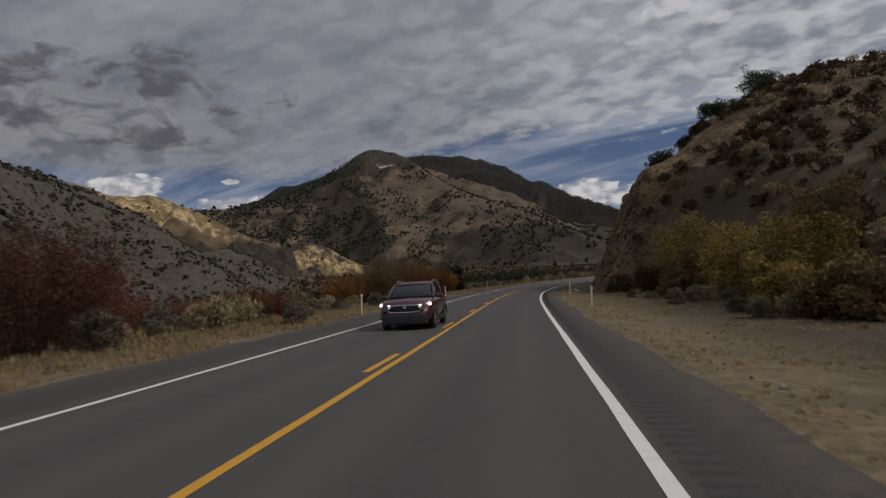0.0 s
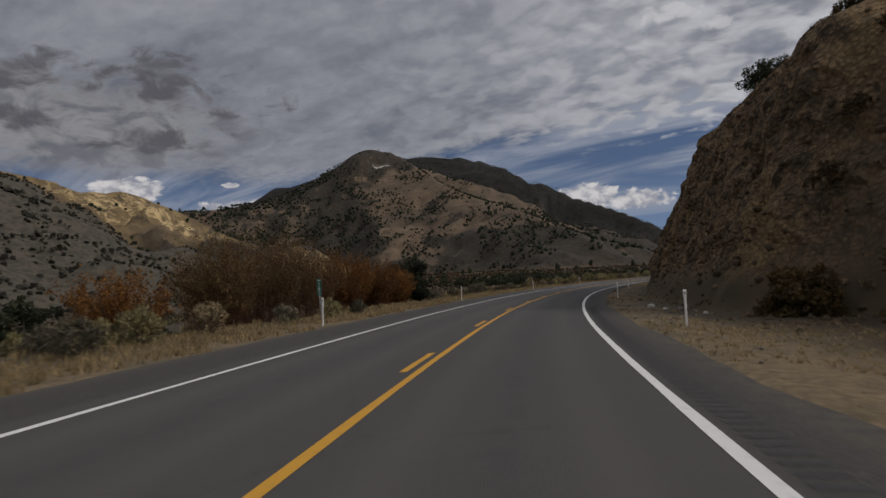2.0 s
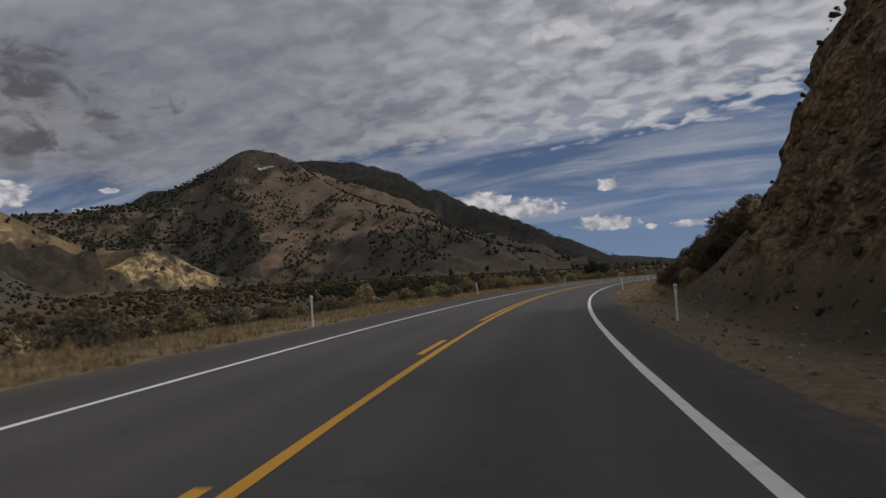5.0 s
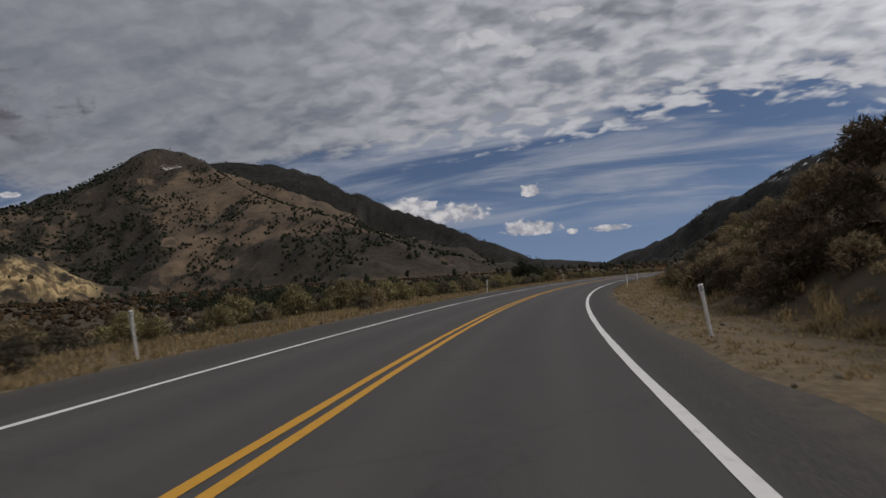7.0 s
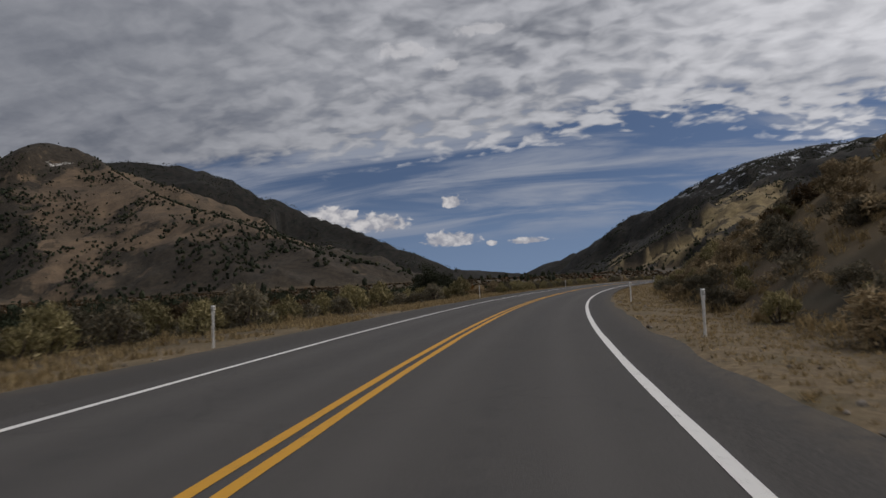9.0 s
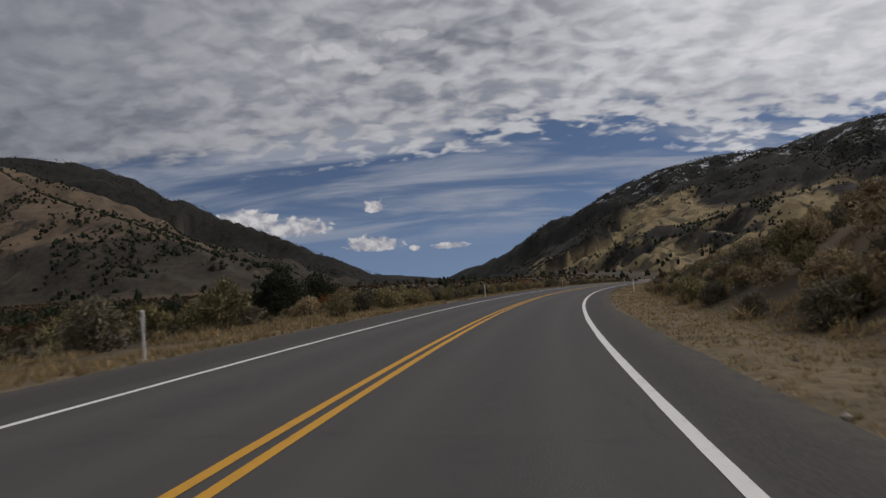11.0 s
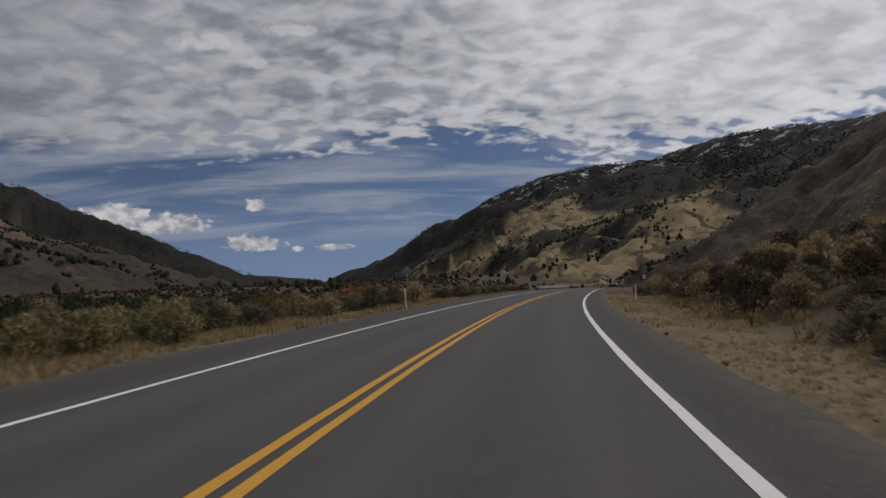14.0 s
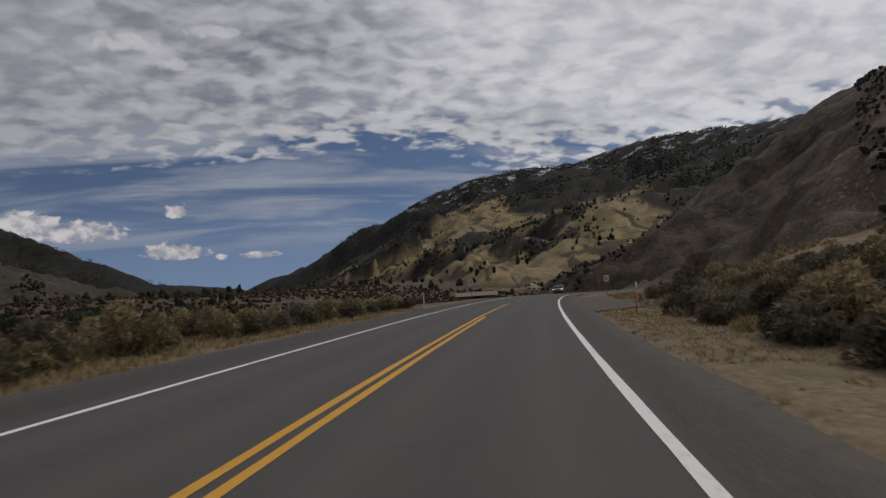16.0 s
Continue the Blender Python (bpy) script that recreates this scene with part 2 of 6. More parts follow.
# crest lines (x, y, z), the fall of their flanks, how deep the gullies cut, and their spacing
RIDGES = {
    "hill": ([(-1000, 1150, 110), (-720, 1300, 140), (-516, 1408, 148), (-366, 1506, 178), (-297, 1572, 222), (-246, 1611, 262), (-191, 1639, 304), (-134, 1645, 309),
              (-75, 1598, 275), (-19, 1450, 206), (58, 1249, 135), (117, 1094, 96), (174, 903, 47), (189, 777, 14)], 0.42, 26, 190),
    "back": ([(-600, 2420, 330), (-112, 2430, 425), (50, 2450, 424), (210, 2530, 405), (292, 2580, 345), (480, 2630, 311), (525, 2640, 270),
              (620, 2480, 212), (735, 2270, 122), (825, 2212, 73), (883, 2191, 43), (976, 2207, 16), (1040, 2183, -8), (1110, 2150, -38)], 0.62, 45, 260),
    "gap": ([(560, 1900, -20), (900, 2300, 22), (1180, 2450, 16), (1500, 2900, -18)], 0.25, 5, 200),
    "snow": ([(1720, 3150, -15), (1960, 2920, 92), (1860, 2560, 108), (1878, 2290, 208), (1915, 2120, 288), (1994, 1890, 350), (2160, 1700, 380),
              (2500, 1500, 400)], 0.55, 45, 260),
    "mountain": ([(2160, 1700, 330), (1828, 1263, 311), (1740, 1090, 315), (1700, 900, 298), (1620, 740, 270), (1500, 450, 260)], 0.42, 45, 230),
    "spur": ([(425, 285, 52), (520, 352, 78), (640, 400, 102), (800, 430, 132), (960, 330, 160)], 0.74, 14, 70),
    "grey": ([(-172, 40, 40), (-178, 190, 52), (-188, 273, 57), (-204, 322, 61), (-216, 373, 63), (-208, 396, 34), (-196, 418, 2)], 0.66, 7, 60),
    "bluff": ([(-480, 480, 130), (-349, 607, 103), (-325, 642, 88), (-305, 679, 95), (-278, 707, 83), (-243, 731, 60), (-206, 748, 38), (-165, 758, 40), (-135, 764, 33), (-108, 764, 12), (-60, 790, 2)], 0.46, 13, 62),
}


def crest_field(x, y, pts):
    """Distance to a crest line and the crest's height there."""
    for _ in range(2):          # rounds the corners of the line
        p = np.array(pts, float)
        cut_a, cut_b = 0.75 * p[:-1] + 0.25 * p[1:], 0.25 * p[:-1] + 0.75 * p[1:]
        pts = np.concatenate([p[:1], np.stack([cut_a, cut_b], 1).reshape(-1, 3), p[-1:]])
    best = np.full(x.shape, 1e9)
    zc = np.zeros(x.shape)
    for (x0, y0, z0), (x1, y1, z1) in zip(pts[:-1], pts[1:]):
        dx, dy = x1 - x0, y1 - y0
        t = np.clip(((x - x0) * dx + (y - y0) * dy) / (dx * dx + dy * dy), 0, 1)
        d = np.hypot(x - x0 - t * dx, y - y0 - t * dy)
        m = d < best
        best = np.where(m, d, best)
        zc = np.where(m, z0 + t * (z1 - z0), zc)
    return best, zc


def right_bank(s, u):
    """Height of the cut slope on the inside of the bend above the road."""
    toe = np.interp(s, [-80, 20, 62, 74, 83, 92, 150, 170, 380, 430, 700], [17, 14.5, 14, 12, 7.8, 7.0, 6.2, 6.8, 7.5, 14, 18])
    toe = toe + 0.5 * fbm(s, u * 0.3, 9, 3, 31)
    m1 = np.interp(s, [-80, 20, 56, 72, 90, 146, 160, 190, 212, 235, 278, 302, 370, 420, 700], [0.5, 0.6, 0.8, 1.7, 2.4, 2.3, 0.75, 0.72, 0.60, 0.66, 0.62, 0.34, 0.36, 0.25, 0.2])
    h1 = np.interp(s, [-80, 20, 60, 80, 105, 146, 165, 190, 215, 275, 302, 380, 700], [7, 8, 10, 14, 15, 12, 6, 6.5, 7, 7, 3.2, 3.5, 3])
    m2 = np.interp(s, [-80, 60, 80, 105, 146, 170, 195, 215, 275, 302, 380, 700], [0.34, 0.38, 0.52, 0.70, 0.92, 0.42, 0.40, 0.36, 0.36, 0.26, 0.25, 0.15])
    top = np.interp(s, [-80, 60, 80, 105, 146, 185, 215, 275, 302, 380, 430, 700], [20, 19, 23, 32, 34, 14, 14, 15, 10, 10, 8, 6])
    v = np.clip(u - toe, 0, None)
    v = np.sqrt(v * v + 0.5) - math.sqrt(0.5)
    h = np.where(v * m1 < h1, v * m1, h1 + (v - h1 / m1) * m2)
    soft = top * 0.6
    return np.where(h > soft, soft + (top - soft) * np.tanh((h - soft) / np.maximum(top - soft, 1)), h)


def pull_out(s):
    """How far the pavement widens on the right, into a lay-by at the bend."""
    return 6.5 * smoothstep(s, 411, 421) * (1 - smoothstep(s, 441, 456))


def terrain(x, y):
    """Height of the ground, and masks: how much is bluff, snow-bearing mountain, grey hill, cut face."""
    shape = np.shape(x)
    x, y = np.ravel(x).astype(float), np.ravel(y).astype(float)
    s, u = line_of(x, y)
    zr = np.interp(s, LINE_S, LINE_Z)
    out = np.clip(np.where(u < 0, EDGE_L - u, u - EDGE_R), 0, None)
    near = 1 - smoothstep(np.abs(u), 90, 320)
    verge = road_z(s, np.clip(u, EDGE_L, EDGE_R)) - 0.05 - 0.08 * smoothstep(out, 0.1, 3.0)
    leftside = u < -2
    z = verge - np.where(leftside, 1.6 * smoothstep(out, 4, 22) + 3.0 * smoothstep(out, 25, 90), 0.15 * smoothstep(out, 1, 4))
    z = z + 0.04 * fbm(x, y, 2.2, 3, 3) * smoothstep(out, 0.15, 2.0) + 0.35 * fbm(x, y, 11, 3, 7) * smoothstep(out, 3, 14)
    rise = np.where(u > 0, right_bank(s, u), 0.0)
    rough = smoothstep(rise, 0.5, 6)
    rise = rise + rough * (1.0 * fbm(x, y, 16, 4, 11) + 0.5 * fbm(x, y, 4, 3, 13))
    floor = -4.0 + 3.0 * fbm(x, y, 300, 3, 5) - 5.0 * smoothstep(x + y, 100, 900) - 34.0 * smoothstep(x + y, 1700, 3100)
    z = (z + rise) * near + floor * (1 - near)
    masks = {}
    tall = np.zeros(x.shape)
    for name, (pts, fall, deep, size) in RIDGES.items():
        wx = x + 0.25 * size * fbm(x, y, size * 0.9, 3, 41)
        wy = y + 0.25 * size * fbm(x, y, size * 0.9, 3, 47)
        d, zc = crest_field(wx, wy, pts)
        d0, zc0 = crest_field(x, y, pts)
        w = smoothstep(d0, 0, size * 0.5)
        d, zc = d0 * (1 - w) + d * w, zc0 * (1 - w) + zc * w
        grow = smoothstep(d0, 0, size * 1.2)
        gully = ridged(x, y, size, 5, 53)
        h = zc - fall * d * (1 - 0.25 * smoothstep(d, 0, 4 * size)) + grow * deep * (gully * 0.55 - 0.25)
        h = h + 0.025 * size * fbm(x, y, size * 0.14, 4, 59) * smoothstep(d0, 0, size * 0.4)
        if name == "mountain":      # its shoulder falls away towards the valley's mouth
            bearing, off = np.degrees(np.arctan2(x - 150, y - 300)), np.hypot(x - 150, y - 300)
            lid = np.interp(bearing, [20, 34, 37.3, 40.3, 43.6, 47.3, 50.4, 52.5, 56], [-4, -1.2, 0.5, 2.1, 4.0, 6.0, 7.3, 10, 30])
            h = np.minimum(h, np.where(off > 500, off * np.tan(np.radians(lid)) - 6 + 9 * (gully - 0.4), 1e4))
        if name == "bluff":
            h = h + 6.5 * (ridged(x, y, 30, 3, 63) - 0.6) * smoothstep(d0, 2, 22)
        base = z
        z = np.where(h > base, h, base)
        k = 6.0
        blend = np.clip(0.5 + 0.5 * (h - base) / k, 0, 1)
        z = base * (1 - blend) + h * blend + k * blend * (1 - blend) * 0.5
        masks[name] = smoothstep(h - base, -2, 6)
        for other in masks:
            if other != name:
                masks[other] = masks[other] * (1 - masks[name])
        tall = np.maximum(tall, masks[name])
    masks["bank"] = rough * near * (1 - tall)
    masks["cut"] = smoothstep(s, 70, 86) * (1 - smoothstep(s, 146, 160)) * smoothstep(rise, 0.8, 3) * (1 - smoothstep(rise, 17, 30)) * (u > 0)
    masks["verge"] = (1 - smoothstep(out, 1.2, 6.0)) * near
    wide = pull_out(s)
    paved = (1 - smoothstep(u - EDGE_R - wide, 0.2, 2.5)) * smoothstep(wide, 0.1, 0.8) * (u > EDGE_R - 0.2)
    z = z * (1 - paved) + (road_z(s, u) - 0.05) * paved
    # the sheet dips under the pavement
    z = np.where((u > EDGE_L) & (u < EDGE_R) & (s > -79) & (s < 699), road_z(s, u) - 0.12, z)
    return z.reshape(shape), {k: v.reshape(shape) for k, v in masks.items()}, s.reshape(shape), u.reshape(shape)

# ---------------------------------------------------------------- materials
def material(name, rough=0.9, metal=0.0):
    m = bpy.data.materials.new(name)
    m.use_nodes = True
    nt = m.node_tree
    b = nt.nodes["Principled BSDF"]
    b.inputs["Roughness"].default_value, b.inputs["Metallic"].default_value = rough, metal
    b.inputs["Specular IOR Level"].default_value = 0.25
    return m, Net(nt), b


def where(N):
    return N.nt.nodes.new("ShaderNodeNewGeometry").outputs["Position"]


def rnd(N):
    return N.nt.nodes.new("ShaderNodeObjectInfo").outputs["Random"]


def island(N):
    return N.nt.nodes.new("ShaderNodeNewGeometry").outputs["Random Per Island"]


def ground_material():
    m, N, b = material("ground", 0.95)
    p = where(N)
    n1, n2, n3 = N.noise(p, 0.035, 5, 0.6), N.noise(p, 0.4, 4, 0.6), N.noise(p, 5.0, 4, 0.65)
    n0 = N.noise(p, 0.008, 4, 0.55)
    # sage flats: dry grass, bare soil, grey-green scrub
    soil = N.mix(N.step(n2, 0.35, 0.65), (0.098, 0.069, 0.041), (0.066, 0.052, 0.032))
    soil = N.mix(N.math("MULTIPLY", N.step(n1, 0.45, 0.62), 0.7), soil, (0.050, 0.047, 0.031))
    straw = N.mix(N.step(n3, 0.35, 0.7), (0.160, 0.117, 0.068), (0.255, 0.193, 0.114))
    straw = N.mix(N.math("MULTIPLY", N.step(N.noise(p, 4.5, 6, 0.72), 0.48, 0.62), 0.65), straw, (0.092, 0.072, 0.048))
    straw = N.mix(N.math("MULTIPLY", N.step(N.noise(p, 0.55, 4, 0.6), 0.48, 0.62), 0.55), straw, (0.105, 0.088, 0.052))
    col = N.mix(N.attr("verge"), soil, straw)
    # distant slopes: tawny grass, dark scrub, stones
    tawny = N.mix(N.step(n1, 0.3, 0.7), (0.180, 0.126, 0.079), (0.114, 0.081, 0.053))
    scrub = N.noise(p, 0.055, 6, 0.7)
    slope = N.mix(N.math("MULTIPLY", N.step(scrub, 0.52, 0.66), 0.35), tawny, (0.046, 0.044, 0.032))
    slope = N.mix(N.math("MULTIPLY", N.step(n0, 0.44, 0.60), 0.40), slope, (0.050, 0.044, 0.034))
    # dark brush; the hill's shaded faces are darkened with the same colour
    brush = N.step(N.math("ADD", N.attr("brush_shade"), N.math("MULTIPLY", N.math("SUBTRACT", N.noise(p, 0.022, 6, 0.7), 0.5), 1.6)), 0.40, 0.62)
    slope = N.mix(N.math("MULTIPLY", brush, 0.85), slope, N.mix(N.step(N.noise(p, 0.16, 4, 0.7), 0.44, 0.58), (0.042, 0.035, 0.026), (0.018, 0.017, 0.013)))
    blot = N.noise(p, 0.030, 7, 0.68, 0.6)
    slope = N.mix(N.math("MULTIPLY", N.step(blot, 0.56, 0.62), 0.60), slope, (0.026, 0.024, 0.018))
    slope = N.mix(N.math("MULTIPLY", N.step(blot, 0.40, 0.34), 0.45), slope, (0.205, 0.142, 0.088))
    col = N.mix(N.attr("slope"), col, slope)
    grey = N.mix(N.step(n2, 0.4, 0.62), (0.092, 0.079, 0.058), (0.052, 0.046, 0.035))
    col = N.mix(N.attr("grey"), col, grey)
    # the spur's brown earth, with the shade it lies in mixed into the colour
    shaded_earth = N.mix(N.step(N.noise(p, 0.09, 6, 0.68), 0.40, 0.62), (0.086, 0.061, 0.041), (0.030, 0.025, 0.019))
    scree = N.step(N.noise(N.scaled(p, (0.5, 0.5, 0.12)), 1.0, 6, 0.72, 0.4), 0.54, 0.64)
    shaded_earth = N.mix(N.math("MULTIPLY", N.math("ADD", 0.25, scree), N.attr("scree"), None, True), shaded_earth, (0.210, 0.165, 0.118))
    col = N.mix(N.attr("spur"), col, shaded_earth)
    tan = N.mix(N.step(n1, 0.4, 0.62), (0.270, 0.195, 0.105), (0.170, 0.122, 0.066))
    tan = N.mix(N.math("MULTIPLY", N.step(N.noise(p, 0.18, 5, 0.65), 0.50, 0.60), 0.6), tan, (0.072, 0.060, 0.038))
    col = N.mix(N.attr("bank"), col, tan)
    # bare yellow clay of the bluffs, streaked down the fall line
    mound = N.mix(N.step(n1, 0.38, 0.62), (0.230, 0.160, 0.074), (0.130, 0.092, 0.048))
    mound = N.mix(N.math("MULTIPLY", N.step(N.noise(p, 0.045, 6, 0.66), 0.54, 0.60), 0.8), mound, (0.045, 0.038, 0.026))
    col = N.mix(N.attr("gold"), col, mound)
    st = N.noise(N.scaled(p, (0.13, 0.13, 0.020)), 1.0, 6, 0.66, 0.6)
    clay = N.mix(N.step(st, 0.42, 0.57), (0.520, 0.385, 0.190), (0.150, 0.105, 0.056))
    bare = N.step(N.noise(p, 0.030, 5, 0.62), 0.58, 0.47)
    col = N.mix(N.math("MULTIPLY", N.attr("clay"), bare), col, clay)
    pale = N.mix(N.step(N.noise(p, 0.05, 5, 0.6), 0.38, 0.6), (0.300, 0.232, 0.120), (0.195, 0.146, 0.078))
    gully = N.noise(N.scaled(p, (1.0, 1.0, 0.6)), 0.021, 7, 0.62, 0.9)
    pale = N.mix(N.math("MULTIPLY", N.step(gully, 0.535, 0.575), 0.85), pale, (0.046, 0.038, 0.026))
    col = N.mix(N.attr("pale"), col, pale)
    dark = N.mix(N.step(scrub, 0.42, 0.62), (0.024, 0.021, 0.017), (0.010, 0.011, 0.009))
    col = N.mix(N.attr("forest"), col, dark)
    snow = N.math("MULTIPLY", N.step(N.noise(p, 0.022, 8, 0.78), 0.55, 0.60), N.attr("snow"))
    col = N.mix(snow, col, (0.72, 0.74, 0.78))
    rocks = N.step(N.math("ADD", N.noise(N.scaled(p, (1.0, 1.0, 2.5)), 0.21, 4, 0.75), N.math("MULTIPLY", N.math("SUBTRACT", N.attr("outcrop"), 1.0), 0.5)), 0.42, 0.48)
    col = N.mix(rocks, col, (0.55, 0.53, 0.49))
    # the cut face: broken brown rock
    rk = N.voronoi(N.vmath("ADD", p, N.vmath("SCALE", N.noise(p, 0.9, 3, 0.5, 0, "Color"), 1.1)), 0.95, "Color")
    rkd = N.voronoi(N.vmath("ADD", p, N.vmath("SCALE", N.noise(p, 0.9, 3, 0.5, 0, "Color"), 1.1)), 0.95, "Distance")
    sepc = N.nt.nodes.new("ShaderNodeSeparateColor")
    N.nt.links.new(rk, sepc.inputs[0])
    rock = N.mix(sepc.outputs[0], (0.310, 0.200, 0.104), (0.140, 0.096, 0.058))
    rock = N.mix(N.math("MULTIPLY", N.step(N.noise(p, 1.1, 6, 0.75), 0.50, 0.60), 0.8), rock, (0.040, 0.033, 0.024))
    rock = N.mix(N.math("MULTIPLY", N.step(N.noise(p, 2.6, 5, 0.7), 0.53, 0.64), 0.6), rock, (0.400, 0.290, 0.165))
    rock = N.mix(N.math("MULTIPLY", N.step(N.noise(p, 0.16, 4, 0.6), 0.52, 0.66), 0.65), rock, (0.400, 0.265, 0.120))
    rubble = N.voronoi(N.vmath("ADD", p, N.vmath("SCALE", N.noise(p, 2.5, 3, 0.5, 0, "Color"), 0.4)), 3.6, "Distance")
    # crevices between the rubble get their shade as a dark colour
    rock = N.mix(N.math("MULTIPLY", N.step(rubble, 0.36, 0.62), 0.45), rock, (0.036, 0.029, 0.021))
    rock = N.mix(N.math("MULTIPLY", N.step(n3, 0.55, 0.75), 0.4), rock, (0.045, 0.037, 0.028))
    col = N.mix(N.attr("cut"), col, rock)
    N.put(b.inputs["Base Color"], col)
    fine = N.math("ADD", N.math("MULTIPLY", n3, 0.5), N.noise(p, 22.0, 3, 0.7))
    coarse = N.math("ADD", N.math("MULTIPLY", scrub, 2.0), N.noise(p, 0.3, 5, 0.7))
    bump = N.bump(fine, 0.6, 0.06, N.bump(N.math("MULTIPLY", coarse, N.attr("slope")), 0.4, 3.0, N.bump(N.math("MULTIPLY", N.math("SUBTRACT", 1.0, rubble), N.attr("cut")), 0.9, 0.25, N.bump(N.math("MULTIPLY", N.math("SUBTRACT", sepc.outputs[1], rkd), N.attr("cut")), 0.8, 0.45))))
    N.put(b.inputs["Normal"], bump)
    return m


def asphalt_material():
    m, N, b = material("asphalt", 0.86)
    p = where(N)
    grit = N.voronoi(p, 85.0)
    n1, n2, n3 = N.noise(p, 0.35, 4, 0.6), N.noise(p, 3.0, 4, 0.6), N.noise(p, 60.0, 3, 0.7)
    across = N.attr("across")
    col = N.mix(N.step(n3, 0.35, 0.72), (0.068, 0.064, 0.060), (0.101, 0.094, 0.088))
    col = N.mix(N.math("MULTIPLY", N.step(n1, 0.42, 0.65), 0.35), col, (0.070, 0.067, 0.064))
    # wheel tracks polished a little lighter, oil line between them darker
    def track(at, wide):
        return N.step(N.math("ABSOLUTE", N.math("SUBTRACT", across, at)), wide, 0.0)
    wheel = N.math("ADD", N.math("ADD", track(-1.55, 0.5), track(0.35, 0.5)), N.math("ADD", track(-5.45, 0.5), track(-3.65, 0.5)))
    oil = N.math("ADD", track(-0.6, 0.45), track(-4.55, 0.45))
    col = N.mix(N.math("MULTIPLY", wheel, 0.38), col, (0.108, 0.101, 0.095))
    col = N.mix(N.math("MULTIPLY", N.math("MULTIPLY", oil, N.step(n2, 0.3, 0.7)), 0.45), col, (0.052, 0.050, 0.049))
    # shoulders: coarse, gravelly, dusted with soil
    side = N.math("ADD", N.step(across, 1.45, 1.75), N.step(across, -6.55, -6.85))
    col = N.mix(N.math("MULTIPLY", side, 0.85), col, N.mix(N.step(N.noise(p, 26, 3, 0.7), 0.4, 0.72), (0.046, 0.043, 0.040), (0.098, 0.089, 0.079)))
    dust = N.math("MULTIPLY", N.math("ADD", N.step(across, 2.2, 2.8), N.step(across, -7.9, -8.65)), N.step(n2, 0.3, 0.6))
    col = N.mix(N.math("MULTIPLY", dust, 0.3), col, (0.170, 0.135, 0.092))
    # hairline cracks
    crack = N.voronoi(N.vmath("ADD", p, N.vmath("SCALE", N.noise(p, 1.2, 4, 0.6, 0, "Color"), 0.9)), 0.16, "Distance", "DISTANCE_TO_EDGE")
    col = N.mix(N.math("MULTIPLY", N.step(crack, 0.005, 0.002), 0.22), col, (0.03, 0.029, 0.028))
    N.put(b.inputs["Base Color"], col)
    h = N.math("ADD", N.math("MULTIPLY", grit, 0.8), N.math("MULTIPLY", n3, 0.6))
    N.put(b.inputs["Normal"], N.bump(h, 0.5, 0.012))
    return m


def paint_material(name, colour, worn):
    m, N, b = material(name, 0.7)
    p = where(N)
    n = N.noise(p, 7.0, 5, 0.7)
    f = N.noise(p, 70.0, 3, 0.7)
    col = N.mix(N.step(N.math("ADD", N.math("MULTIPLY", n, 0.6), N.math("MULTIPLY", f, 0.4)), 0.52, 0.70), colour, worn)
    N.put(b.inputs["Base Color"], col)
    N.put(b.inputs["Normal"], N.bump(f, 0.35, 0.008))
    return m


GROUND = ground_material()
ASPHALT = asphalt_material()
WHITE = paint_material("white_road_paint", (0.74, 0.73, 0.70), (0.36, 0.345, 0.32))
YELLOWP = paint_material("yellow_road_paint", (0.60, 0.31, 0.035), (0.34, 0.19, 0.05))


# ---------------------------------------------------------------- ground sheet
def mesh_object(name, verts, faces, mat, parent=None, smooth=False):
    me = bpy.data.meshes.new(name)
    verts = np.asarray(verts, dtype=np.float32)
    faces = np.asarray(faces, dtype=np.int32)
    n = faces.shape[1]
    me.vertices.add(len(verts))
    me.vertices.foreach_set("co", verts.ravel())
    me.loops.add(faces.size)
    me.loops.foreach_set("vertex_index", faces.ravel())
    me.polygons.add(len(faces))
    me.polygons.foreach_set("loop_start", np.arange(0, faces.size, n, dtype=np.int32))
    me.polygons.foreach_set("use_smooth", np.full(len(faces), smooth))
    me.update(calc_edges=True)
    me.validate()
    if mat:
        me.materials.append(mat)
    ob = new(name, me)
    ob.parent = parent
    return ob


def grid_faces(rows, cols, wrap=False, start=0):
    r, c = np.meshgrid(np.arange(rows - 1), np.arange(cols if wrap else cols - 1), indexing="ij")
    r, c = r.ravel(), c.ravel()
    c2 = (c + 1) % cols
    return start + np.stack([r * cols + c, r * cols + c2, (r + 1) * cols + c2, (r + 1) * cols + c], 1)


def put_attr(me, name, values):
    a = me.attributes.new(name, "FLOAT", "POINT")
    a.data.foreach_set("value", np.asarray(values, dtype=np.float32).ravel())


STRIP = 120.0


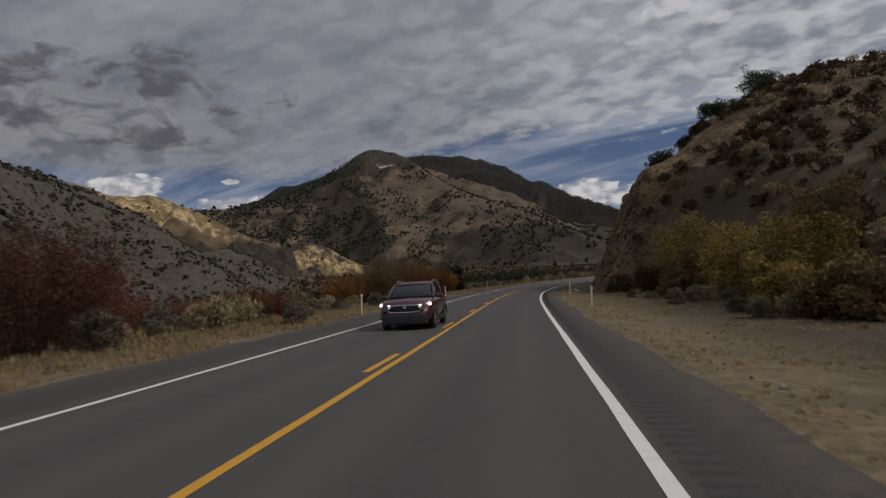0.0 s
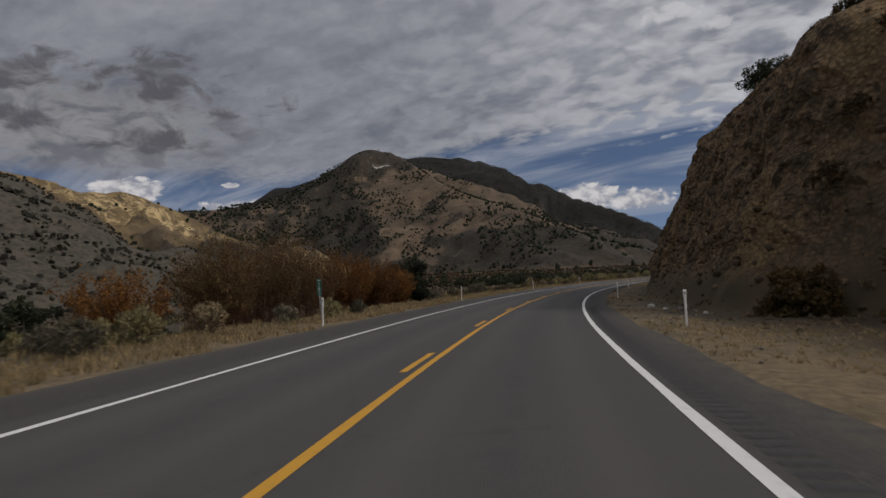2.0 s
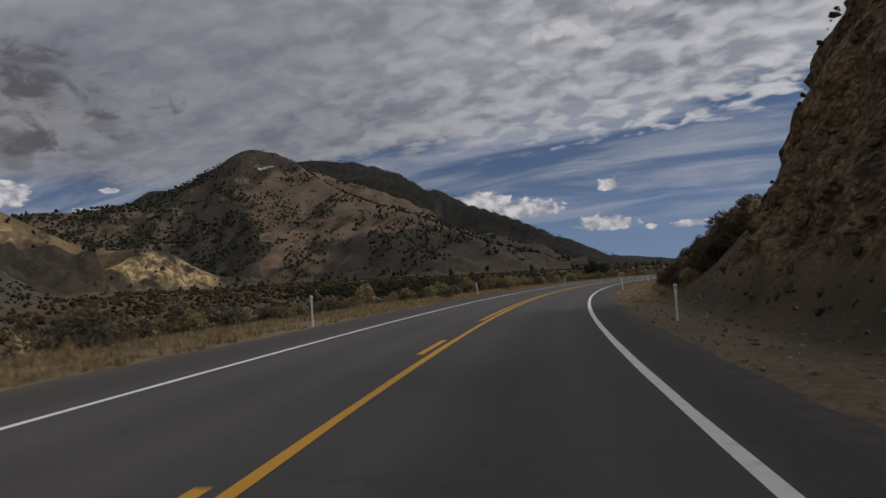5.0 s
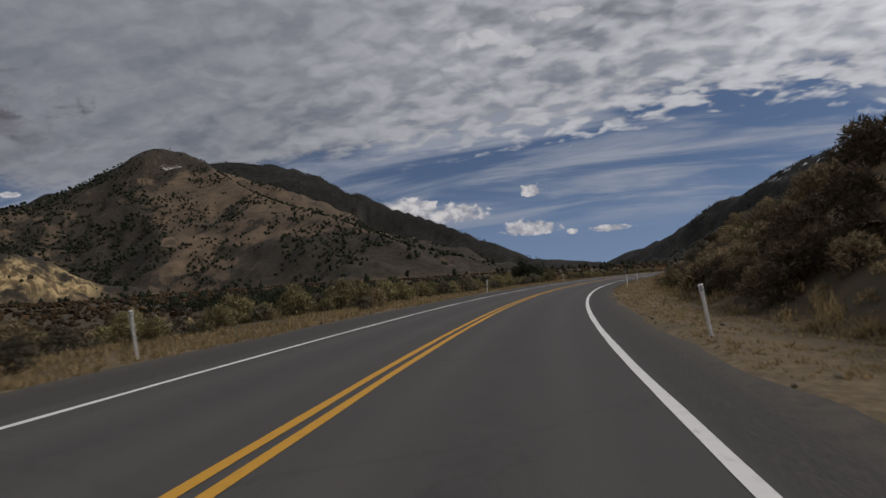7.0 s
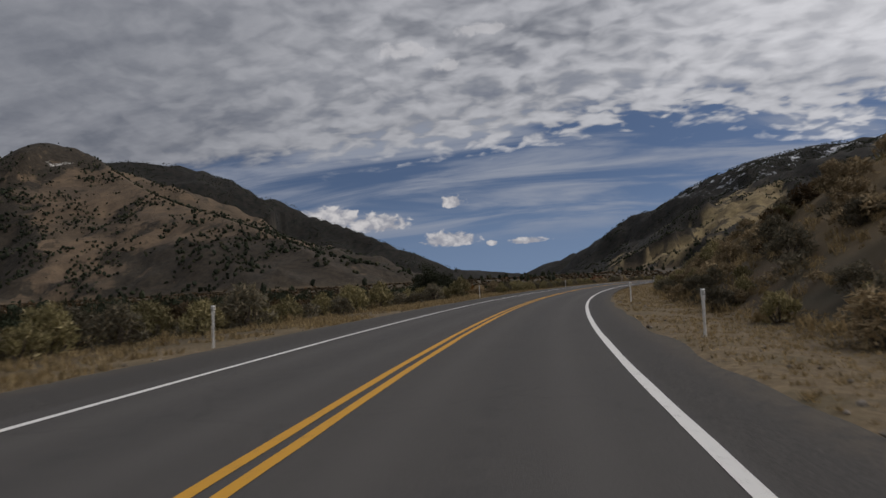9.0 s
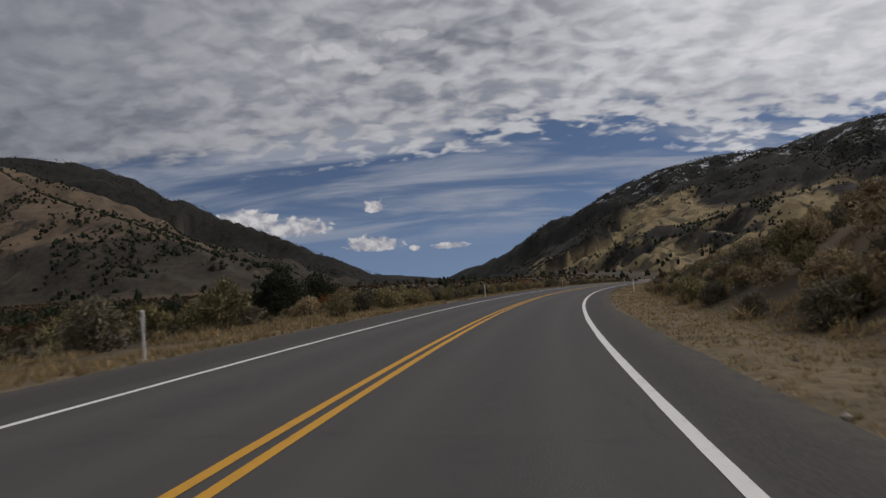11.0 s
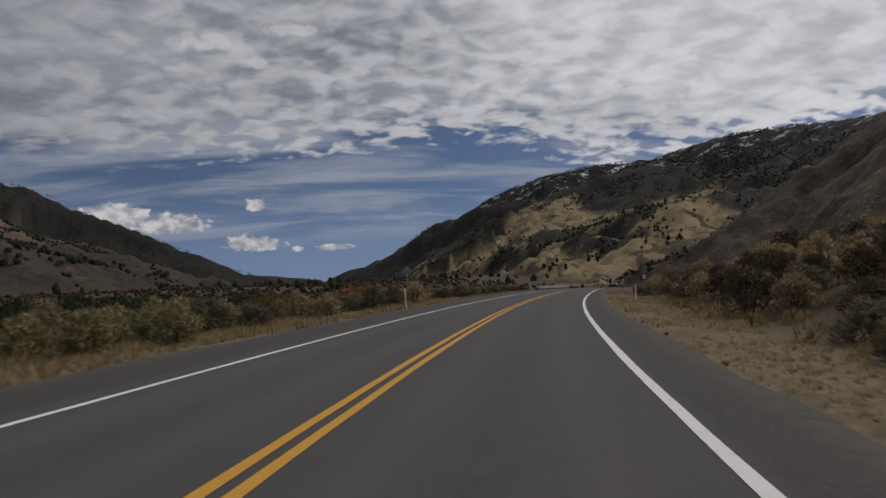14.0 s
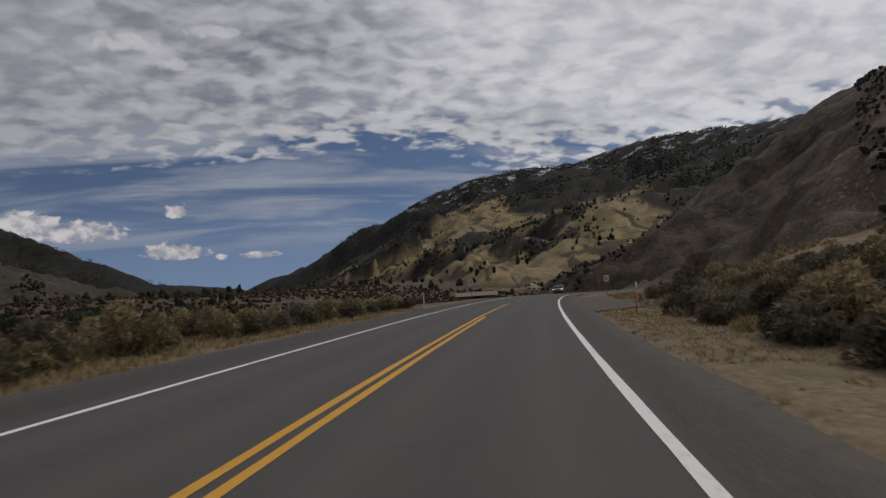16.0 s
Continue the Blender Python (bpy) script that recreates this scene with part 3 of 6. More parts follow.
def build_ground():
    # along the road: fine rows by the verges and the cut face
    ss = np.concatenate([np.arange(-78, 50, 2.0), np.arange(50, 170, 0.5), np.arange(170, 440, 1.6), np.arange(440, 697, 5.0)])
    right = np.concatenate([[2.4, 2.9, 3.3, 3.8, 4.5, 5.2], np.arange(5.6, 14.5, 0.25), np.arange(14.5, 20, 0.5), np.arange(20, 40, 1.2), np.arange(40, STRIP + 1, 4.0)])
    left = -np.concatenate([[8.2, 8.75, 9.1, 9.6, 10.2, 11.0, 12.0, 13.3], np.arange(15, 40, 2.0), np.arange(40, STRIP + 1, 4.0)])[::-1]
    us = np.concatenate([left, [-2.5], right])
    S, U = np.meshgrid(ss, us, indexing="ij")
    x, y = xy(S, U)
    z, mk, _, _ = terrain(x, y)
    # ledges and hollows of the rock face push it in and out
    cut = mk["cut"]
    h = np.interp(S, LINE_S, LINE_H)
    def blocks(a, b, wide, tall, seed):
        a, b = a + 0.5 * wide * fbm(a, b, wide * 2.2, 2, seed), b + 0.5 * tall * fbm(a, b, tall * 2.6, 2, seed + 1)
        b = b / tall
        return lattice(np.floor(a / wide + 0.5 * np.floor(b)), np.floor(b), seed)

    push = cut * (0.75 * fbm(S + 0.5 * z, z, 9.0, 3, 71) + 0.26 * blocks(S + 0.3 * z, z, 2.3, 1.5, 73) + 0.22 * blocks(S + 0.3 * z, z, 1.1, 0.8, 75) + 0.22 * fbm(S, z, 0.9, 2, 79, 0.6) - 0.2)
    x, y = x - push * np.cos(h), y + push * np.sin(h)
    z = z + cut * 0.22 * fbm(S, U, 1.2, 2, 77)
    v1 = np.stack([x, y, z], -1).reshape(-1, 3)
    f1 = grid_faces(len(ss), len(us))[:, ::-1]
    # out to the horizon: rings round the middle of the bend
    cx, cy = 60.0, 180.0
    rad = np.concatenate([[8.0], np.geomspace(60, 4700, 250)])
    ang = np.radians(np.concatenate([np.linspace(-52, 118, 640, endpoint=False), np.linspace(118, 308, 90, endpoint=False)]))
    Rr, A = np.meshgrid(rad, ang, indexing="ij")
    x2, y2 = cx + Rr * np.sin(A), cy + Rr * np.cos(A)
    z2, mk2, s2, u2 = terrain(x2, y2)
    under = (np.abs(u2) < STRIP - 14) & (s2 > -70) & (s2 < 685)
    z2 = np.where(under, np.minimum(z2, np.interp(s2, LINE_S, LINE_Z)) - 7, z2)
    v2 = np.stack([x2, y2, z2], -1).reshape(-1, 3)
    f2 = grid_faces(len(rad), len(ang), True, len(v1))
    inside = under.reshape(-1)
    f2 = f2[~inside[f2 - len(v1)].all(1)]
    ob = mesh_object("ground", np.concatenate([v1, v2]), np.concatenate([f1, f2]), GROUND, None, True)

    def both(k):
        return np.concatenate([mk[k].ravel(), mk2[k].ravel()])

    X, Y = np.concatenate([x.ravel(), x2.ravel()]), np.concatenate([y.ravel(), y2.ravel()])
    Z = np.concatenate([z.ravel(), z2.ravel()])
    me = ob.data
    facet = np.concatenate([cut.ravel() > 0.25, np.zeros(z2.size, bool)])
    rough_face = facet[np.concatenate([f1, f2])].all(1) if len(me.polygons) == len(f1) + len(f2) else np.zeros(len(me.polygons), bool)
    me.polygons.foreach_set("use_smooth", ~rough_face)
    far = np.maximum.reduce([both(k) for k in ("hill", "back", "gap", "snow", "mountain", "spur", "bluff")])
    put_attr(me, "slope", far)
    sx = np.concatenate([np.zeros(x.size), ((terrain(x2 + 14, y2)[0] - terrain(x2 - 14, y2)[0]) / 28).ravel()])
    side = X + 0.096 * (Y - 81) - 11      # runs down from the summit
    # shade on the west-facing and far slopes is painted in as extra brush
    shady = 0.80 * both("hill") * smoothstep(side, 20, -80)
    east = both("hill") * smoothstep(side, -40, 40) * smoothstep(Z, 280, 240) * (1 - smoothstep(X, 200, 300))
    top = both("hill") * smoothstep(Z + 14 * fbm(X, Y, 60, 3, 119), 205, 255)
    put_attr(me, "brush_shade", 0.95 * top - 0.45 * east + 0.42 * shady + 0.9 * both("hill") * smoothstep(Z, 70, 25) * smoothstep(X, -60, 60) + 0.5 * both("hill") * smoothstep(X, 90, 200) + (0.40 + 0.5 * smoothstep(X, -200, -170)) * both("bluff") + np.clip(0.34 + 1.4 * sx, 0, 1) * far + 0.35 * both("back"))
    put_attr(me, "grey", both("grey"))
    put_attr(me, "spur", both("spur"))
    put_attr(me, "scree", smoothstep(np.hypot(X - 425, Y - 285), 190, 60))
    ones = np.ones(z2.size)
    dirt = smoothstep(S, 74, 84) * (1 - smoothstep(S, 180, 205)) * (U > 0) * (0.15 + 0.7 * smoothstep(U, 4.6, 6.4))      # bare brown earth under the cliff
    put_attr(me, "verge", both("verge") * np.concatenate([(1 - dirt).ravel(), ones]))
    # before s = 95 the tan gives way to dark soil, which includes the slope's shade
    put_attr(me, "bank", both("bank") * np.concatenate([np.where(S < 95, 0.12, 1.0).ravel(), ones]))
    put_attr(me, "cut", both("cut"))
    # the bluff: a gold-brown mound, bright clay scarps below it and on its last spur
    scarp = np.maximum(smoothstep(np.hypot((X + 250) / 85, (Y - 625) / 75), 1.25, 0.75), smoothstep(np.hypot((X + 138) / 48, (Y - 735) / 55), 1.2, 0.75))
    # the yellow clay is also bright for the sunlight on these lower facets
    put_attr(me, "clay", both("bluff") * scarp * (1 - smoothstep(X, -190, -170) * smoothstep(Z + 5 * fbm(X, Y, 25, 3, 87), 22, 30)))
    # gold thins out low on the flank to paint its brown shade
    put_attr(me, "gold", both("bluff") * smoothstep(X, -150, -200) * (1 - 0.5 * smoothstep(Z, 60, 40) * smoothstep(X, -230, -200)))
    # pale earth mounds at the mountain's foot, dark brush in the gullies between
    az, far_off = np.degrees(np.arctan2(X - 150, Y - 300)), np.hypot(X - 150, Y - 300)
    rise = np.degrees(np.arctan2(Z + 6, far_off))
    roof = np.interp(az, [36, 37.3, 40.3, 43.6, 47.3, 50.4, 52.7, 56, 59, 62, 64.6, 66.4, 68], [-2, 0.7, 2.3, 4.2, 6.2, 7.1, 5.4, 5.0, 6.3, 6.5, 5.0, 2.2, -1])
    spine = ridged(X, Y, 150, 4, 57) + 0.55 * fbm(X, Y, 60, 4, 89, 0.62)
    low = smoothstep(roof - rise + 1.5 * fbm(X, Y, 110, 4, 91), 0.0, 0.7) * smoothstep(spine, -0.42, -0.18)
    put_attr(me, "pale", both("mountain") * low)
    # on the back ridge the full forest tone covers woodland and backlit shade alike
    put_attr(me, "forest", np.maximum(both("mountain") * (1 - low) * 0.9, np.maximum(np.maximum(both("snow"), both("gap")), both("back")) * 1.0))
    put_attr(me, "snow", (both("snow") * 0.9 + both("mountain") * 0.75) * smoothstep(Z, 190, 300))
    put_attr(me, "outcrop", both("hill") * smoothstep(np.hypot((X + 122) / 45, (Y - 1545) / 18), 1.0, 0.3) + both("back") * 0.025)
    return tagged(ob, "dry autumn valley floor, hillsides and mountains with scrub", "ground", kind="structure")


ground = build_ground()


def ground_z(x, y):
    z, _, _, _ = terrain(np.atleast_1d(x), np.atleast_1d(y))
    return z


# ---------------------------------------------------------------- road and its markings
def ribbon(name, s0, s1, u0, u1, lift, mat, step=1.0, parent=None, ragged=0.0, cols=2):
    """A strip of road surface between two offsets."""
    ss = np.linspace(s0, s1, max(2, int(round((s1 - s0) / step)) + 1))
    S, K = np.meshgrid(ss, np.linspace(0, 1, cols), indexing="ij")
    a = u0 + ragged * (fbm(ss, ss * 0 + 3, 3.0, 4, 91))
    b = u1 + ragged * (fbm(ss, ss * 0 + 9, 3.0, 4, 95))
    U = a[:, None] * (1 - K) + b[:, None] * K
    x, y = xy(S, U)
    z = road_z(S, U) + lift
    ob = mesh_object(name, np.stack([x, y, z], -1).reshape(-1, 3), grid_faces(len(ss), cols)[:, ::-1], mat, parent, True)
    put_attr(ob.data, "across", U)
    return ob


road = ribbon("road", -78, 690, EDGE_L, EDGE_R, 0.0, ASPHALT, 1.0, None, 0.13, 17)
tagged(road, "two-lane dark grey asphalt road curving through the valley", "road", kind="structure")


ss = np.linspace(410, 457, 48)
lay_by = ribbon("lay_by", 410, 457, np.full(48, EDGE_R - 0.25), EDGE_R - 0.1 + pull_out(ss), 0.004, ASPHALT, 1.0, None, 0.05, 6)
tagged(lay_by, "worn asphalt lay-by widening the road at the bend", "lay-by", kind="structure")


def marking(label, s0, s1, line, wide, mat, group, side=0.0):
    ss = np.linspace(s0, s1, max(2, int(round((s1 - s0) / 0.6)) + 1))
    u = np.full(len(ss), line)
    ob = ribbon("lane_marking", s0, s1, u + side - wide / 2, u + side + wide / 2, 0.006, mat, 0.6, None, 0.008)
    return tagged(ob, label, "road marking", group, "structure")


marking("solid white edge line on the asphalt road", -78, 690, WHITE_R, 0.16, WHITE, "edge lines")
marking("solid white edge line on the asphalt road", -78, 690, WHITE_L, 0.13, WHITE, "edge lines")
marking("solid yellow centre line on the asphalt road", -78, 409.5, YELLOW, 0.14, YELLOWP, "centre lines", +0.14)
marking("solid yellow centre line beside its twin on asphalt", 139, 432, YELLOW, 0.14, YELLOWP, "centre lines", -0.14)
for k in range(-7, 11):
    if 11.9 + 11.66 * k + 3.1 < 137:
        marking("short yellow dash beside the solid centre line", 11.9 + 11.66 * k, 15.0 + 11.66 * k, YELLOW, 0.14, YELLOWP, "centre dashes", -0.14)
for k in range(14):
    marking("short yellow dash of the centre line", 440 + 12.2 * k, 443.05 + 12.2 * k, YELLOW, 0.14, YELLOWP, "centre dashes")

# ---------------------------------------------------------------- helpers for things
def part(name, verts, faces, mat, parent, label="", smooth=False):
    ob = mesh_object(name, verts, faces, mat, parent, smooth)
    return tagged(ob, label)


def bm_part(name, bm, mat, parent, label="", smooth=False):
    """Links a bmesh as one mesh object under a thing."""
    me = bpy.data.meshes.new(name)
    bm.normal_update()
    bm.to_mesh(me)
    bm.free()
    for p in me.polygons:
        p.use_smooth = smooth
    if mat:
        me.materials.append(mat)
    ob = new(name, me)
    ob.parent = parent
    return tagged(ob, label)


def thing(name, label, category, group="", kind=""):
    return tagged(new(name), label, category, group, kind)


def joined(parts):
    """Puts quad arrays together."""
    vs, fs, k = [], [], 0
    for v, f in parts:
        vs.append(v)
        fs.append(f + k)
        k += len(v)
    return np.concatenate(vs), np.concatenate(fs)


def tube(points, radii, sides=5):
    pts = np.asarray(points, float)
    n = len(pts)
    tang = np.gradient(pts, axis=0)
    tang /= np.linalg.norm(tang, axis=1)[:, None] + 1e-9
    ref = np.where(np.abs(tang[:, 2:3]) > 0.9, [[1.0, 0, 0]], [[0, 0, 1.0]])
    a = np.cross(tang, ref)
    a /= np.linalg.norm(a, axis=1)[:, None] + 1e-9
    b = np.cross(tang, a)
    ang = np.arange(sides) * 2 * math.pi / sides
    ring = a[:, None] * np.cos(ang)[None, :, None] + b[:, None] * np.sin(ang)[None, :, None]
    v = (pts[:, None] + ring * np.asarray(radii)[:, None, None]).reshape(-1, 3)
    return v, grid_faces(n, sides, True)


def leaves(rng, centres, long, wide, lift=0.3, out=None):
    """One small pointed leaf at every centre, its face turned outwards."""
    n = len(centres)
    if out is None:
        out = rng.normal(size=(n, 3))
        out /= np.linalg.norm(out, axis=1)[:, None]
    face = out + 0.5 * rng.normal(size=(n, 3))
    d = 0.4 * out + 0.8 * rng.normal(size=(n, 3))
    d[:, 2] = d[:, 2] + lift
    d /= np.linalg.norm(d, axis=1)[:, None]
    e = np.cross(face, d)
    e /= np.linalg.norm(e, axis=1)[:, None] + 1e-9
    L = (long * rng.uniform(0.6, 1.3, n))[:, None]
    W = (wide * rng.uniform(0.6, 1.3, n))[:, None]
    v = np.stack([centres - d * L * 0.33 - e * W * 0.5, centres - d * L * 0.33 + e * W * 0.5, centres + d * L * 0.67], 1).reshape(-1, 3)
    return v, np.arange(3 * n).reshape(n, 3)


def clump_points(rng, n, centres, radius, shell=0.55):
    """Points in lumpy clumps round the centres, denser towards their skins, and the way each one faces."""
    k = rng.choice(len(centres), n, p=radius ** 2 / (radius ** 2).sum())
    d = rng.normal(size=(n, 3))
    d /= np.linalg.norm(d, axis=1)[:, None]
    r = radius[k] * (shell + (1 - shell) * rng.uniform(0, 1, n) ** 0.6)
    return centres[k] + d * r[:, None] * np.array([1, 1, 0.85]), d


# ---------------------------------------------------------------- plant materials
def leaf_material(name, a, b, c, rough=0.8):
    """Leaf colours from a to b, with a few of c; every leaf and every plant differs."""
    m, N, bs = material(name, rough)
    i = island(N)
    tint = N.attr("tint")
    col = N.mix(i, a, b)
    col = N.mix(N.step(N.math("FRACT", N.math("MULTIPLY", i, 7.31)), 0.72, 0.9), col, c)
    shade = N.math("ADD", 0.7, N.math("MULTIPLY", N.math("FRACT", N.math("ADD", N.math("MULTIPLY", rnd(N), 1.0), tint)), 0.6))
    hsv = N.nt.nodes.new("ShaderNodeHueSaturation")
    N.put(hsv.inputs["Value"], shade)
    N.put(hsv.inputs["Color"], col)
    N.put(bs.inputs["Base Color"], hsv.outputs[0])
    through_leaf = N.nt.nodes.new("ShaderNodeBsdfTranslucent")
    N.put(through_leaf.inputs["Color"], hsv.outputs[0])
    both = N.nt.nodes.new("ShaderNodeMixShader")
    both.inputs[0].default_value = 0.32
    N.put(both.inputs[1], bs.outputs[0])
    N.put(both.inputs[2], through_leaf.outputs[0])
    N.put(N.nt.nodes["Material Output"].inputs["Surface"], both.outputs[0])
    return m


def bark_material(name, a, b):
    m, N, bs = material(name, 0.9)
    p = where(N)
    n = N.noise(N.scaled(p, (6, 6, 1.4)), 3.0, 5, 0.65)
    N.put(bs.inputs["Base Color"], N.mix(N.step(n, 0.35, 0.65), a, b))
    N.put(bs.inputs["Normal"], N.bump(n, 0.7, 0.03))
    return m


SAGE = leaf_material("sage_leaf", (0.094, 0.083, 0.056), (0.165, 0.146, 0.101), (0.225, 0.182, 0.114))
# brown brush whose leaf colour includes the shade of the right bank
SHADEBRUSH = leaf_material("shaded_shrub_leaf", (0.050, 0.038, 0.023), (0.115, 0.084, 0.049), (0.150, 0.100, 0.054))
RABBIT = leaf_material("rabbitbrush_leaf", (0.128, 0.112, 0.052), (0.240, 0.205, 0.095), (0.430, 0.365, 0.200))
BROWN = leaf_material("dry_shrub_leaf", (0.180, 0.138, 0.080), (0.330, 0.250, 0.145), (0.450, 0.350, 0.205))
DARKSAGE = leaf_material("dark_sage_leaf", (0.030, 0.028, 0.020), (0.055, 0.050, 0.036), (0.080, 0.070, 0.048))
GREEN = leaf_material("juniper_leaf", (0.022, 0.028, 0.016), (0.042, 0.050, 0.026), (0.060, 0.058, 0.030))
FLATSAGE = leaf_material("valley_sage_leaf", (0.066, 0.056, 0.033), (0.112, 0.094, 0.056), (0.150, 0.118, 0.066))
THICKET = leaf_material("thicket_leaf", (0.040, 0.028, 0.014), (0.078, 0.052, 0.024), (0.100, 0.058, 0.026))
GOLD = leaf_material("gold_leaf", (0.130, 0.092, 0.026), (0.290, 0.195, 0.046), (0.085, 0.066, 0.025))
REDW = leaf_material("red_willow_leaf", (0.098, 0.038, 0.023), (0.175, 0.072, 0.040), (0.135, 0.078, 0.046))
RUST = leaf_material("rust_willow_leaf", (0.190, 0.070, 0.032), (0.330, 0.125, 0.055), (0.240, 0.110, 0.050))
ORANGE = leaf_material("orange_willow_leaf", (0.160, 0.070, 0.020), (0.270, 0.125, 0.028), (0.110, 0.060, 0.022))
OLIVE = leaf_material("brown_willow_leaf", (0.090, 0.062, 0.026), (0.175, 0.118, 0.044), (0.130, 0.072, 0.030))
GRASS = leaf_material("dry_grass_blade", (0.240, 0.175, 0.088), (0.420, 0.315, 0.165), (0.150, 0.116, 0.060))
BARK = bark_material("grey_bark", (0.070, 0.056, 0.043), (0.125, 0.105, 0.085))
TWIG = bark_material("red_twig", (0.085, 0.036, 0.024), (0.150, 0.070, 0.044))


# ---------------------------------------------------------------- plants
def shrub_arrays(seed, wide, high, count, leaf, clumps=9, upright=0.3, slim=None):
    """A rounded bush of leaf clumps over a dome, with a ragged skirt."""
    rng = np.random.default_rng(seed)
    a = np.arange(clumps) * 2.4 + rng.uniform(-0.5, 0.5, clumps)
    q = np.sqrt((np.arange(clumps) + 0.5) / clumps) * rng.uniform(0.85, 1.1, clumps)
    r = q * wide * 0.40
    hz = high * np.clip(0.80 - 0.50 * q ** 2 + rng.uniform(-0.10, 0.08, clumps), 0.2, None)
    centres = np.stack([r * np.cos(a), r * np.sin(a), hz], 1)
    radius = (wide + high) * 0.5 * rng.uniform(0.15, 0.23, clumps) * (9.0 / clumps) ** 0.3
    p, d = clump_points(rng, count, centres, radius, 0.7)
    low = rng.uniform(0, 1, count) < 0.14
    p[low, 2] *= rng.uniform(0.05, 0.6, low.sum())
    p[:, 2] = np.clip(p[:, 2], 0.02, None)
    away = p - np.array([0, 0, 0.25 * high])
    away /= np.linalg.norm(away, axis=1)[:, None] + 1e-9
    fol = leaves(rng, p, leaf, leaf * (slim or (0.30 if count > 500 else 0.55)), upright, d + 0.6 * away)
    stems = []
    for c in centres:
        base = np.array([c[0] * 0.15, c[1] * 0.15, -0.15])
        mid = base * 0.4 + c * 0.6 + rng.normal(0, 0.04 * wide, 3)
        stems.append(tube([base, mid, c], [0.020 * wide, 0.012 * wide, 0.004 * wide], 3))
    return fol, joined(stems)


def shrub(name, label, category, seed, wide, high, count, leaf, mat, bark=BARK, clumps=9, upright=0.3):
    fol, st = shrub_arrays(seed, wide, high, count, leaf, clumps, upright)
    t = thing(name, label, category)
    part("foliage", *fol, mat, t)
    tagged(part("stem", *st, bark, t, "grey woody stems"), kind="stuff")
    return t


def willow(name, label, seed, wide, high, stems, count, leaf, mat, bark):
    """A thicket of thin upright stems that fan out, with sparse narrow leaves."""
    rng = np.random.default_rng(seed)
    t = thing(name, label, "shrub")
    tubes, tips = [], []
    for k in range(stems):
        a, r = rng.uniform(0, 2 * math.pi), math.sqrt(rng.uniform(0, 1))
        foot = np.array([r * wide * 0.22 * math.cos(a), r * wide * 0.22 * math.sin(a), -0.2])
        h = high * rng.uniform(0.6, 1.0) * (1 - 0.25 * r * r)
        top = np.array([r * wide * 0.5 * math.cos(a), r * wide * 0.5 * math.sin(a), h]) + rng.normal(0, 0.12, 3)
        bow = (foot + top) / 2 + np.array([0, 0, 0.12 * h]) + rng.normal(0, 0.1, 3)
        u = np.linspace(0, 1, 6)[:, None]
        curve = (1 - u) ** 2 * foot + 2 * u * (1 - u) * bow + u ** 2 * top
        tubes.append(tube(curve, np.linspace(0.022, 0.004, 6), 3))
        for _ in range(3):
            i = rng.integers(2, 6)
            q = curve[i] + rng.normal(0, 1, 3) * np.array([0.3, 0.3, 0.2]) + [0, 0, 0.35]
            tubes.append(tube([curve[i - 1], (curve[i - 1] + q) / 2 + [0, 0, 0.05], q], [0.010, 0.007, 0.003], 3))
            tips.append((curve[i - 1], q))
        tips.append((curve[2], curve[5]))
    k = rng.integers(0, len(tips), count)
    w = rng.uniform(0, 1.05, count)[:, None]
    A, B = np.array([x[0] for x in tips])[k], np.array([x[1] for x in tips])[k]
    p = A * (1 - w) + B * w + rng.normal(0, 0.11, (count, 3))
    part("foliage", *leaves(rng, p, leaf * 1.15, leaf * 0.45, 0.6), mat, t)
    tagged(part("stem", *joined(tubes), bark, t, "thin bare upright stems"), kind="stuff")
    return t


